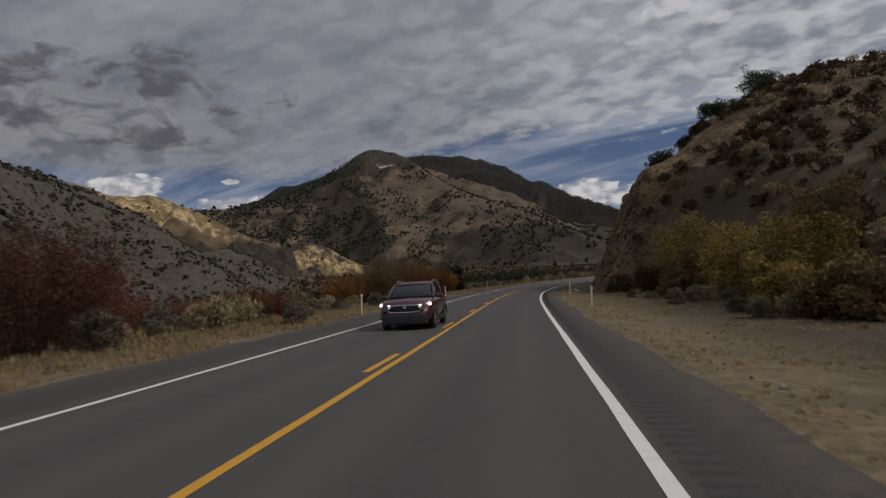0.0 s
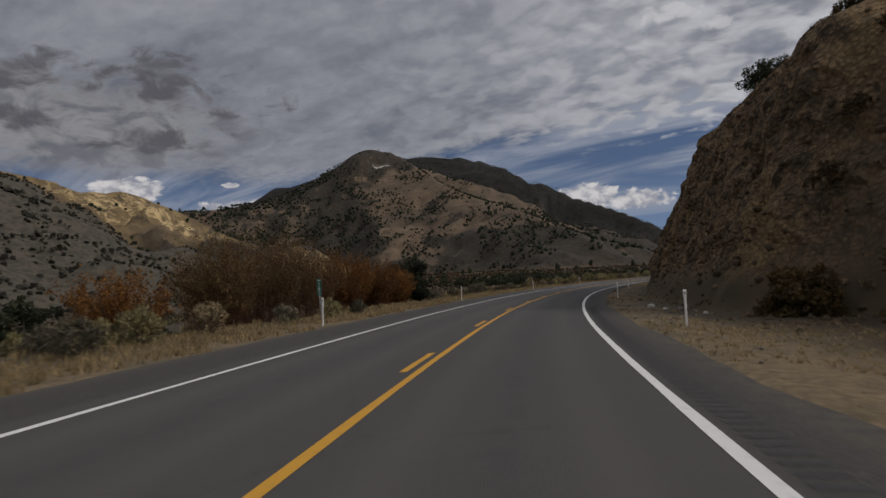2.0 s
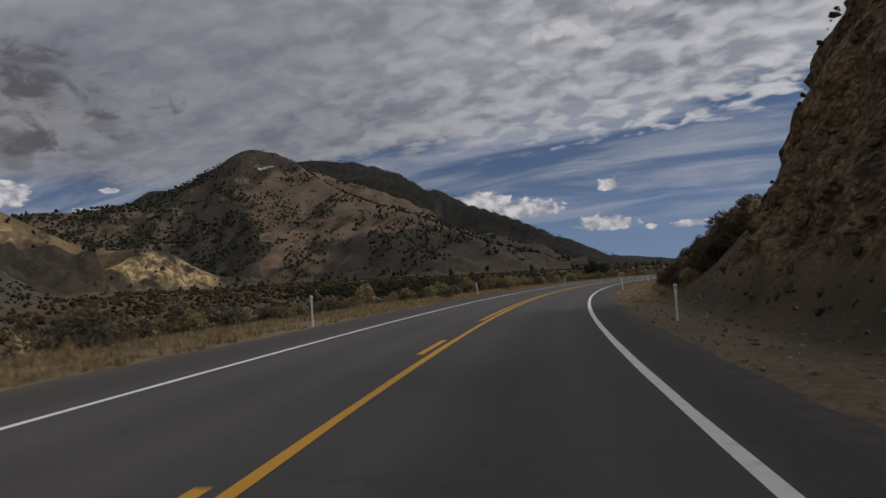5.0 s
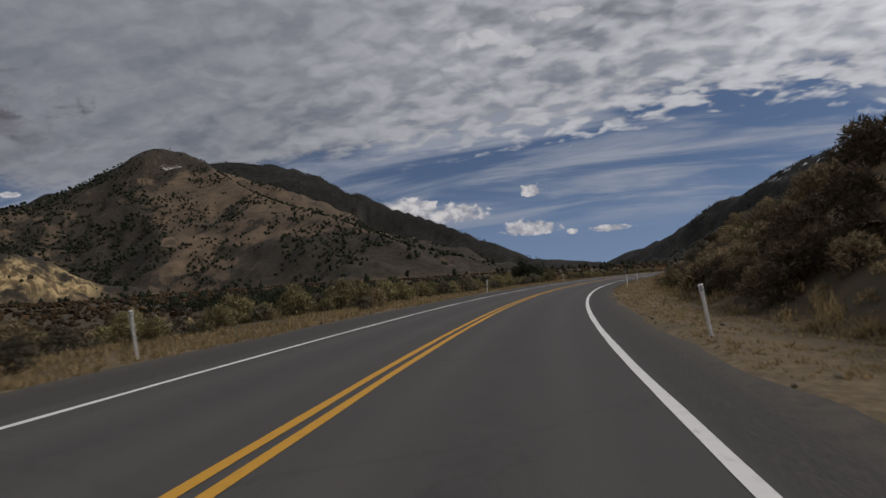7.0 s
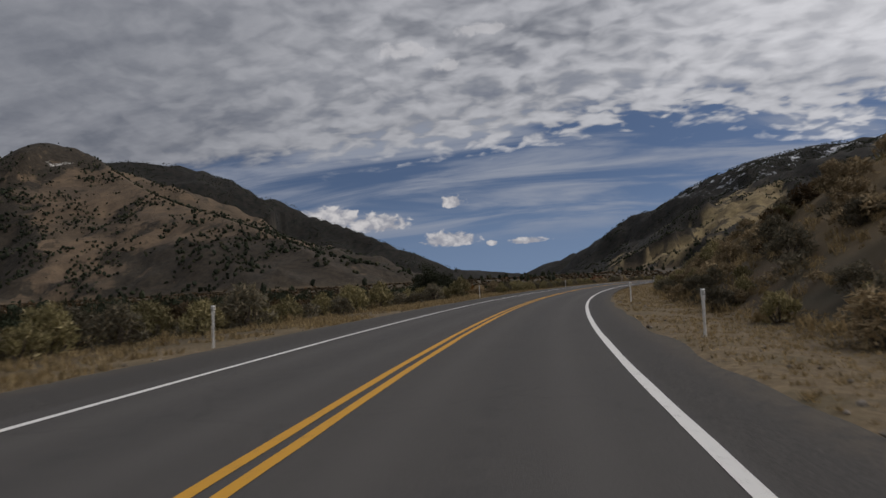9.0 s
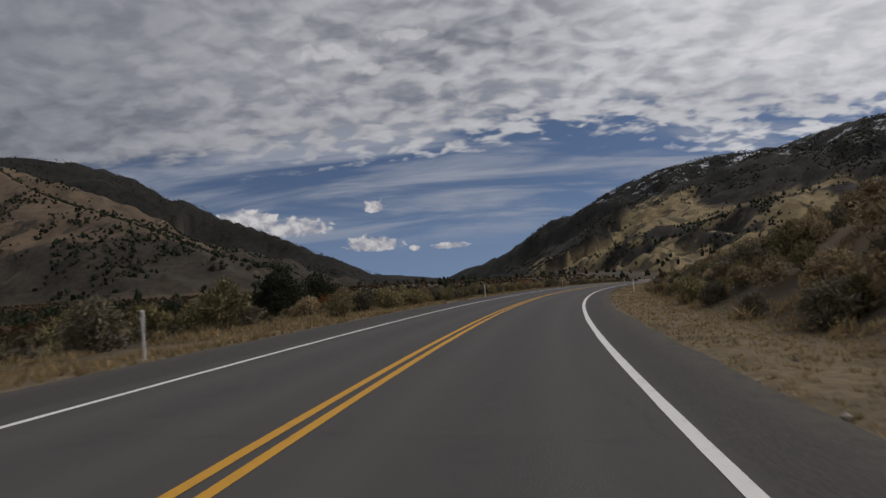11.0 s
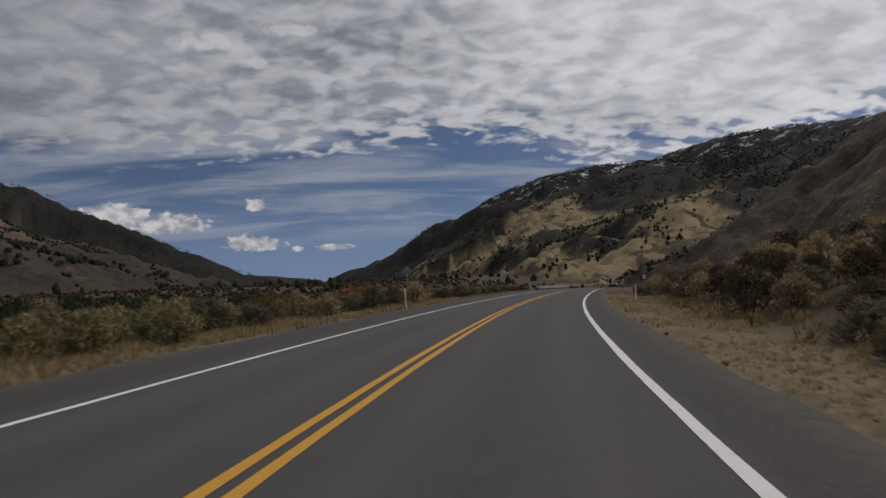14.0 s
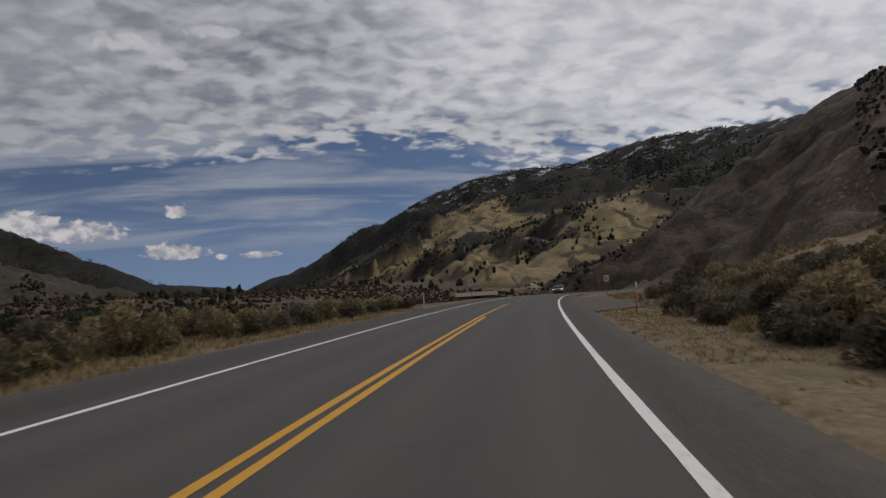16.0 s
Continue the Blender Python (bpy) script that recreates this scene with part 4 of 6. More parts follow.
def tree(name, label, seed, high, wide, count, leaf, mat, bark=BARK, bare=0.25, limbs=9, lean=(0, 0)):
    """A tapered trunk, forking limbs and a crown of leaf clumps."""
    rng = np.random.default_rng(seed)
    t = thing(name, label, "tree")
    u = np.linspace(0, 1, 7)
    trunk = np.stack([lean[0] * u ** 1.5 + 0.06 * high * 0.3 * np.sin(3 * u + seed), lean[1] * u ** 1.5 + 0.05 * high * 0.3 * np.sin(2.3 * u + 2 * seed), u * high * 0.82 - 0.3], 1)
    r0 = 0.022 * high + 0.03
    part("trunk", *tube(trunk, r0 * (1 - 0.85 * u), 8), bark, t, "", True)
    tubes, centres, radius = [], [], []
    for k in range(limbs):
        f = bare + (0.95 - bare) * (k + 0.5) / limbs
        at = np.array([np.interp(f, u, trunk[:, i]) for i in range(3)])
        a = k * 2.4 + rng.uniform(-0.5, 0.5)
        reach = wide * 0.5 * rng.uniform(0.55, 1.0) * (1.05 - 0.65 * abs(f - 0.5))
        end = at + np.array([reach * math.cos(a), reach * math.sin(a), 0.16 * high * rng.uniform(0.3, 1.0)])
        mid = (at + end) / 2 + rng.normal(0, 0.05 * wide, 3)
        tubes.append(tube([at, mid, end], [r0 * 0.4, r0 * 0.26, r0 * 0.08], 5))
        for q in (mid, end, (mid + end) / 2 + rng.normal(0, 0.12 * wide, 3)):
            centres.append(q + rng.normal(0, 0.04 * wide, 3))
            radius.append(wide * rng.uniform(0.13, 0.22))
        twig = end + rng.normal(0, 0.16 * wide, 3)
        tubes.append(tube([mid, (mid + twig) / 2 + rng.normal(0, 0.03 * wide, 3), twig], [r0 * 0.2, r0 * 0.12, r0 * 0.04], 4))
        centres.append(twig)
        radius.append(wide * rng.uniform(0.08, 0.15))
    centres.append(trunk[-1] + [0, 0, 0.05 * high])
    radius.append(wide * 0.16)
    part("limb", *joined(tubes), bark, t)
    p, d = clump_points(rng, count, np.array(centres), np.array(radius), 0.5)
    part("crown", *leaves(rng, p, leaf, leaf * 0.75, 0.2, d), mat, t)
    return t


def seat(ob, s, u, turn=0.0, size=1.0, sink=0.06):
    """Stands a thing on the ground by the road."""
    x, y = xy(s, u)
    ob.matrix_basis = pose(float(x), float(y), float(ground_z(x, y)[0]) - sink, 0, 0, turn) @ Matrix.Diagonal((size, size, size, 1))
    return ob


def again(ob, s, u, turn, size, label=""):
    x, y = xy(s, u)
    c = copy_thing(ob, Matrix())
    c.matrix_basis = pose(float(x), float(y), float(ground_z(x, y)[0]) - 0.06, 0, 0, turn) @ Matrix.Diagonal((size, size, size, 1))
    if label:
        c["label"] = label
    return c


rs = np.random.default_rng(5)

# shrubs that stand close to the road, each a thing of its own
LSAGE = "grey-green sagebrush growing in dry grass beside the road"
LRABB = "yellow-topped rabbitbrush growing in dry grass beside the road"
LDARK = "brown leafy shrub coloured darker for the shaded roadside bank"
LBROW = "brown dry shrub growing on the slope beside the road"
kinds = []
for k in range(4):
    kinds.append(("sage", shrub("sagebrush", LSAGE, "shrub", 100 + k, 1.5, 1.0 + 0.1 * k, 1150, 0.19, SAGE, clumps=13 + 2 * k)))
for k in range(3):
    kinds.append(("rabbit", shrub("rabbitbrush", LRABB, "shrub", 120 + k, 1.5, 1.15 + 0.1 * k, 1150, 0.19, RABBIT, clumps=15, upright=0.8)))
for k in range(3):
    kinds.append(("brown", shrub("dry_shrub", LBROW, "shrub", 140 + k, 1.6, 1.15 + 0.1 * k, 1150, 0.19, BROWN, clumps=12)))
for k in range(3):
    kinds.append(("dark", shrub("dark_shrub", LDARK, "shrub", 160 + k, 1.7, 1.2 + 0.15 * k, 1150, 0.19, SHADEBRUSH, clumps=13)))
GROUPS = {"dark": "dark shrubs by the road", "sage": "sagebrush by the road", "rabbit": "rabbitbrush by the road", "brown": "dry shrubs by the road"}
for kind, ob in kinds:
    ob["group"] = GROUPS[kind]

used = set()


def plant(kind, s, u, size, label=""):
    options = [i for i, (k, _) in enumerate(kinds) if k == kind]
    i = options[int(rs.integers(0, len(options)))]
    ob = kinds[i][1]
    turn = float(rs.uniform(0, 360))
    if i not in used:
        used.add(i)
        seat(ob, s, u, turn, size)
        if label:
            ob["label"] = label
        return ob
    return again(ob, s, u, turn, size, label)


# by hand: the ones that stand out
for kind, s, u, size in [("sage", 31, -11.0, 1.0), ("sage", 53, -12.2, 1.05), ("brown", 44, -23, 2.0), ("sage", 40, -19, 1.7), ("sage", 38, -22.5, 2.0), ("rabbit", 36, -16, 1.5),
                         ("sage", 64, -13.6, 1.25), ("rabbit", 68, -14.2, 1.1), ("brown", 60, -19, 1.3), ("sage", 77, -13.0, 1.0), ("rabbit", 82, -12.6, 0.9), ("sage", 87, -12.8, 0.8),
                         ("sage", 174, -12.2, 0.8), ("rabbit", 203, -19.0, 2.0), ("rabbit", 206, -16.8, 1.9), ("rabbit", 200, -22.0, 2.1), ("sage", 199, -12.2, 0.9), ("brown", 202, -12.4, 1.0),
                         ("sage", 228, -18.0, 1.6), ("sage", 226, -14.6, 1.3), ("rabbit", 243, -16.6, 1.4), ("sage", 246, -14.4, 1.2), ("rabbit", 233, -19.5, 1.5),
                         ("rabbit", 304, -12.8, 1.2), ("sage", 302, -14.6, 1.6), ("rabbit", 306, -14.4, 1.4), ("rabbit", 309, -13.2, 1.0), ("sage", 312, -13.6, 1.3), ("rabbit", 314, -12.4, 1.1),
                         ("rabbit", 317, -12.0, 1.0), ("sage", 321, -12.3, 1.15), ("sage", 327, -12.2, 1.2), ("rabbit", 333, -12.4, 1.1),
                         ("sage", 389.5, -10.9, 0.9), ("sage", 392, -11.8, 1.2), ("brown", 395.5, -12.2, 1.3), ("sage", 398, -12.6, 1.1), ("rabbit", 402, -12.2, 1.0), ("sage", 411, -12.6, 1.2), ("rabbit", 414, -12.2, 1.2),
                         ("dark", 186, 8.4, 1.2), ("dark", 190, 8.0, 1.0), ("sage", 195, 7.6, 0.9), ("brown", 199, 8.2, 1.3), ("sage", 204, 7.7, 1.0),
                         ("sage", 309, 8.6, 1.2), ("sage", 306, 9.4, 1.3), ("brown", 312.5, 8.8, 1.1), ("sage", 322, 7.8, 1.0), ("rabbit", 304, 8.2, 1.1), ("sage", 300, 8.6, 1.1),
                         ("sage", 398, 10.2, 1.5), ("brown", 401, 9.8, 1.4), ("sage", 404.5, 10.4, 1.5), ("sage", 396, 9.6, 1.3), ("rabbit", 409, 10.6, 1.3), ("sage", 413, 11.0, 1.3),
                         ("sage", 393, 9.4, 1.6), ("brown", 390, 9.0, 1.4), ("sage", 387, 9.6, 1.7), ("sage", 399, 12.4, 2.1), ("rabbit", 403, 12.8, 1.8), ("sage", 407, 12.4, 2.0), ("brown", 395, 12.2, 2.0), ("sage", 416, 12.6, 1.7), ("rabbit", 420, 12.0, 1.5),
                         ("sage", 302, 11.6, 1.5), ("rabbit", 307, 11.8, 1.4), ("brown", 311, 11.4, 1.4), ("sage", 315, 10.6, 1.3), ("sage", 297, 10.2, 1.3), ("brown", 293, 9.4, 1.2)]:
    plant(kind, s, u, size)
# and the rest of the first rows
def row(count, s0, s1, u0, u1, lo, hi, mix):
    for k in range(count):
        a, b = (0.37 + k * 0.7549 + rs.uniform(-0.02, 0.02)) % 1.0, (0.11 + k * 0.5698 + rs.uniform(-0.04, 0.04)) % 1.0
        plant(str(rs.choice(mix)), s0 + (s1 - s0) * float(a), u0 + (u1 - u0) * float(b), float(rs.uniform(lo, hi)))


row(34, 285, 348, -11.0, -13.4, 0.8, 1.25, ["sage", "rabbit", "rabbit"])
row(34, 285, 350, -13.0, -18.0, 0.9, 1.5, ["sage", "rabbit", "brown", "rabbit"])
row(30, 384, 434, -11.0, -13.6, 0.7, 1.15, ["sage", "sage", "rabbit"])
row(26, 384, 440, -13.4, -18.0, 0.8, 1.35, ["sage", "rabbit", "brown"])
row(20, 346, 376, -11.2, -17.0, 0.8, 1.4, ["sage", "rabbit", "brown"])
row(40, 188, 285, -14.6, -22.0, 1.0, 2.0, ["rabbit", "sage", "rabbit"])
row(22, 118, 188, -15.5, -22.0, 0.8, 1.5, ["sage", "sage", "rabbit", "brown"])
row(38, 200, 296, 6.9, 9.6, 0.6, 1.3, ["brown", "rabbit", "rabbit", "sage"])
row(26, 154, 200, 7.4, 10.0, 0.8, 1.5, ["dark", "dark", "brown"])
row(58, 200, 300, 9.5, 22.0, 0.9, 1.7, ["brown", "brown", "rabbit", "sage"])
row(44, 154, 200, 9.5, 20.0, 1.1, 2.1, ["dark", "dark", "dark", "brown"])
row(20, 296, 345, 7.4, 11.5, 0.7, 1.3, ["sage", "sage", "brown", "rabbit"])
row(20, 296, 350, 11.5, 20.0, 0.8, 1.5, ["sage", "brown", "rabbit"])
row(34, 345, 382, 7.4, 15.0, 0.8, 1.5, ["sage", "dark", "brown"])
row(26, 384, 412, 6.6, 8.8, 0.9, 1.5, ["sage", "sage", "brown"])
row(14, 300, 345, 6.6, 8.0, 0.6, 1.2, ["sage", "brown"])
row(34, 382, 432, 8.2, 12.0, 0.9, 1.6, ["sage", "dark", "sage"])
row(40, 382, 440, 12.0, 20.0, 1.1, 2.0, ["sage", "dark", "brown"])
row(18, 5, 62, 9.0, 14.0, 0.6, 1.2, ["sage", "brown", "rabbit"])
row(16, 8, 75, 14.0, 26.0, 1.0, 2.0, ["brown", "brown", "sage"])
row(30, 4, 75, -13.0, -26.0, 0.7, 1.5, ["sage", "rabbit", "brown"])

# willow thickets on the river side
for i, (s, u, w, h, mat, bark, lab) in enumerate([
        (21, -17.5, 7.5, 5.2, REDW, TWIG, "dense red-brown willow thicket beside the river flat"),
        (27, -21, 7.5, 5.0, REDW, TWIG, "dense red-brown willow thicket beside the river flat"),
        (14, -18.5, 7.5, 5.2, REDW, TWIG, "dense red-brown willow thicket beside the river flat"),
        (36, -27, 8.0, 4.2, REDW, TWIG, "rusty red willow thicket on the river flat"),
        (52, -36, 8.0, 3.4, REDW, TWIG, "rusty red willow thicket on the river flat"),
        (66, -33, 6.0, 3.0, REDW, TWIG, "rusty red willow thicket on the river flat"),
        (80, -24.5, 6.5, 4.6, ORANGE, TWIG, "rust-orange willow thicket on the river flat"),
        (96, -29, 7.5, 5.6, OLIVE, TWIG, "brown-olive willow thicket behind the road's verge"),
        (89.5, -21.0, 7.5, 7.0, OLIVE, TWIG, "tall brown-olive willow thicket behind the road's verge"),
        (100, -19.2, 6.0, 5.6, ORANGE, TWIG, "orange autumn willow thicket close to the verge"),
        (104, -18.0, 5.0, 4.5, ORANGE, TWIG, "orange autumn willow thicket close to the verge"),
        (107.5, -17.4, 4.4, 3.7, ORANGE, TWIG, "orange autumn willow thicket close to the verge"),
        (83.5, -20.6, 6.5, 6.0, OLIVE, TWIG, "tall brown-olive willow thicket behind the road's verge"),
        (396, -36, 8.0, 3.0, OLIVE, TWIG, "rounded olive-brown willow thicket on the river flat"),
        (404, -40, 9.0, 3.2, OLIVE, TWIG, "rounded olive-brown willow thicket on the river flat"),
        (401, -27.3, 7.0, 3.5, RUST, TWIG, "bright rust-red willow thicket on the river flat"),
        (60, -26, 8.5, 3.4, REDW, TWIG, "rusty red willow thicket on the river flat"),
        (67, -30, 9.0, 3.6, ORANGE, TWIG, "rust-orange willow thicket on the river flat"),
        (57, -34, 9.0, 3.8, REDW, TWIG, "rusty red willow thicket on the river flat"),
        (74, -35, 8.0, 3.4, REDW, TWIG, "rusty red willow thicket on the river flat"),
        (121, -29, 9.0, 3.4, REDW, TWIG, "red-brown willow thicket on the sage flat"),
        (131, -31, 9.0, 3.2, ORANGE, TWIG, "rust-orange willow thicket on the river flat"),
        (95, -20.6, 7.5, 7.0, OLIVE, TWIG, "tall brown-olive willow thicket behind the road's verge"),
        (312, -24, 4.0, 2.4, ORANGE, TWIG, "orange-brown willow bush behind the shrubs")]):
    close = abs(u) < 23
    wl = willow("willow_thicket", lab, 200 + i, w, h, 190 if close else 100, 13000 if close else 8000, 0.15 if close else 0.2, mat, bark)
    wl["group"] = "willow thickets"
    seat(wl, s, u, 40.0 * i)

# single trees
for i, (s, u, h, w, lab) in enumerate([
        (78, -29, 4.0, 3.2, "dark green round juniper standing on the river flat"),
        (113, -18.2, 5.0, 4.8, "dark green bushy tree at the edge of the verge"),
        (44, -38, 3.0, 4.0, "low dark juniper among the red willows"),
        (140, -42, 3.2, 3.0, "dark juniper bush on the sage flat"),
        (118, 19.0, 3.4, 4.2, "wind-bent juniper on the brow of the cut slope"),
        (104, 26.0, 3.6, 4.6, "wind-bent juniper on the brow of the cut slope"),
        (100, 31.5, 4.6, 5.4, "large dark juniper high on the cut slope"),
        (126, 15.0, 1.8, 1.8, "small juniper on the brow of the cut slope"),
        (334, -44, 7.5, 7.0, "dark shaded cottonwood below the road"),
        (326, -40, 7.0, 6.0, "dark shaded cottonwood below the road"),
        (352, -52, 7.0, 8.0, "dark shaded cottonwood below the road"),
        (362, -56, 6.0, 8.0, "dark shaded cottonwood below the road")]):
    tr = tree("juniper_tree" if h < 6 else "cottonwood_tree", lab, 300 + i, h, w, 16000 if i == 1 else 5500, 0.20 if h < 6 else 0.3, GREEN, bare=0.12 if u < 0 else 0.3, limbs=10, lean=(0.5, 0.2) if u > 0 else (0, 0))
    tr["group"] = "junipers" if h < 6 else "cottonwoods"
    seat(tr, s, u, 55.0 * i, 1.0, 0.15)
for i, (s, u, h, w) in enumerate([(64, 15.2, 6.6, 6.4), (45.5, 14.5, 5.6, 5.8), (36, 15.0, 5.2, 5.4), (50.5, 16.0, 4.6, 4.8), (58, 15.0, 4.6, 5.0), (40, 17.5, 5.4, 5.0), (70, 12.6, 3.4, 4.2), (26, 12.4, 2.6, 3.4), (76, 10.0, 2.4, 3.0), (30, 11.8, 2.4, 3.4), (54, 12.6, 2.4, 3.4)]):
    mat = GOLD if i in (0, 1, 2, 3, 9) else OLIVE
    lab = {GOLD: "yellow autumn tree at the foot of the slope", OLIVE: "olive-brown autumn tree at the foot of the slope"}[mat]
    tr = tree("autumn_tree", lab, 330 + i, h, w, 7000, 0.20, mat, bare=0.12, limbs=11)
    tr["group"] = "autumn trees below the slope"
    seat(tr, s, u, 70.0 * i, 1.0, 0.15)


# ---------------------------------------------------------------- stuff: scrub, far trees, grass, stones
def scatter_mesh(name, label, category, templates, places, sizes, turns, mat, rng, tall=None):
    """Many copies of a few templates joined into one mesh."""
    pick = rng.integers(0, len(templates), len(places))
    vs, fs, ts, k = [], [], [], 0
    for j, (tv, tf) in enumerate(templates):
        m = np.where(pick == j)[0]
        if not len(m):
            continue
        c, s_ = np.cos(turns[m]), np.sin(turns[m])
        z = sizes[m] if tall is None else tall[m]
        x = (tv[None, :, 0] * c[:, None] - tv[None, :, 1] * s_[:, None]) * sizes[m][:, None] + places[m, 0][:, None]
        y = (tv[None, :, 0] * s_[:, None] + tv[None, :, 1] * c[:, None]) * sizes[m][:, None] + places[m, 1][:, None]
        zz = tv[None, :, 2] * z[:, None] + places[m, 2][:, None]
        vs.append(np.stack([x, y, zz], -1).reshape(-1, 3))
        fs.append((tf[None] + (np.arange(len(m)) * len(tv))[:, None, None]).reshape(-1, tf.shape[1]) + k)
        ts.append(np.repeat(rng.uniform(0, 1, len(m)), len(tv)))
        k += len(m) * len(tv)
    ob = mesh_object(name, np.concatenate(vs), np.concatenate(fs), mat)
    put_attr(ob.data, "tint", np.concatenate(ts))
    return tagged(ob, label, category, kind="stuff")


def ball(seed, sub, rough, squash=1.0):
    """A lumpy triangulated ball with its foot at zero."""
    bm = bmesh.new()
    bmesh.ops.create_icosphere(bm, subdivisions=sub, radius=0.5)
    rng = np.random.default_rng(seed)
    off = rng.uniform(0, 50, 3)
    v = np.array([q.co[:] for q in bm.verts])
    f = np.array([[q.index for q in p.verts] for p in bm.faces])
    bm.free()
    n = np.array([noise.noise(Vector(p * 3.0 + off)) for p in v])
    v = v * (1 + rough * n)[:, None]
    v[:, 2] = (v[:, 2] + 0.42) * squash
    return v, f


def build_scrub():
    rng = np.random.default_rng(17)
    coarse = [shrub_arrays(400 + k, 1.5, 1.1, 70, 0.40, 7, 0.3)[0] for k in range(4)]
    finer = [shrub_arrays(410 + k, 1.5, 1.1, 210, 0.23, 10, 0.3)[0] for k in range(5)]
    tufts = [shrub_arrays(420 + k, 0.7, 0.42, 56, 0.26, 7, 2.2, 0.17)[0] for k in range(4)]

    def field(count, s0, s1, u0, u1, power=1.0):
        s, w = rng.uniform(s0, s1, count), rng.uniform(0, 1, count) ** power
        return s, u0 + (u1 - u0) * w

    def lay(name, label, mat, fields, keep, tem):
        s = np.concatenate([f[0] for f in fields])
        u = np.concatenate([f[1] for f in fields])
        x, y = xy(s, u)
        m = fbm(x, y, 18, 3, 97) > keep
        x, y, s, u = x[m], y[m], s[m], u[m]
        z, mk, _, _ = terrain(x, y)
        ok = mk["cut"] < 0.75
        x, y, z = x[ok], y[ok], z[ok]
        size = rng.uniform(0.5, 1.5, len(x))
        return scatter_mesh(name, label, "scrub", tem, np.stack([x, y, z - 0.08], 1), size, rng.uniform(0, 6.28, len(x)), mat, rng)

    lay("sage_scrub", "grey-green sagebrush scrub covering the valley flats", FLATSAGE, [field(1300, 20, 440, -24, -60), field(1300, 60, 520, -55, -118), field(250, 165, 460, 24, 45), field(1100, 290, 480, -18, -62)], -0.35, coarse)
    lay("sage_bank", "grey-green sagebrush on the bank above the road", SAGE, [field(380, 163, 440, 9.5, 34), field(300, 110, 430, -19, -27)], -1.2, finer)
    lay("dry_scrub", "brown dry scrub covering the slope above the road", BROWN, [field(340, 162, 460, 24, 42), field(350, 420, 480, 15, 60), field(420, 400, 520, 40, 115), field(150, -20, 170, 24, 60), field(400, 100, 460, -24, -90)], -0.3, coarse)
    lay("dry_bank", "brown dry shrubs on the bank above the road", BROWN, [field(520, 200, 440, 8.6, 36), field(160, -20, 80, 14, 46), field(200, 80, 165, 18, 46)], -1.2, finer)
    # dark brush; the thicket colour carries the bank's shade as well
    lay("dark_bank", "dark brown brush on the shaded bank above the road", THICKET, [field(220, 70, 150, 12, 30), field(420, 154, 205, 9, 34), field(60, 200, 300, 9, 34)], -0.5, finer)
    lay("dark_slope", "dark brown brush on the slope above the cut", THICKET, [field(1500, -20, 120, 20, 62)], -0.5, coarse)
    lay("yellow_scrub", "yellowish rabbitbrush scrub on the valley flats", RABBIT, [field(600, 110, 460, -22, -70), field(250, 165, 450, 14, 36)], -0.1, coarse)
    lay("grass_clumps", "tawny bunch grass clumps on the slope", GRASS, [field(4600, 160, 450, 6.4, 30), field(350, -10, 160, 10, 40), field(900, 0, 440, -12, -40)], -0.6, tufts)


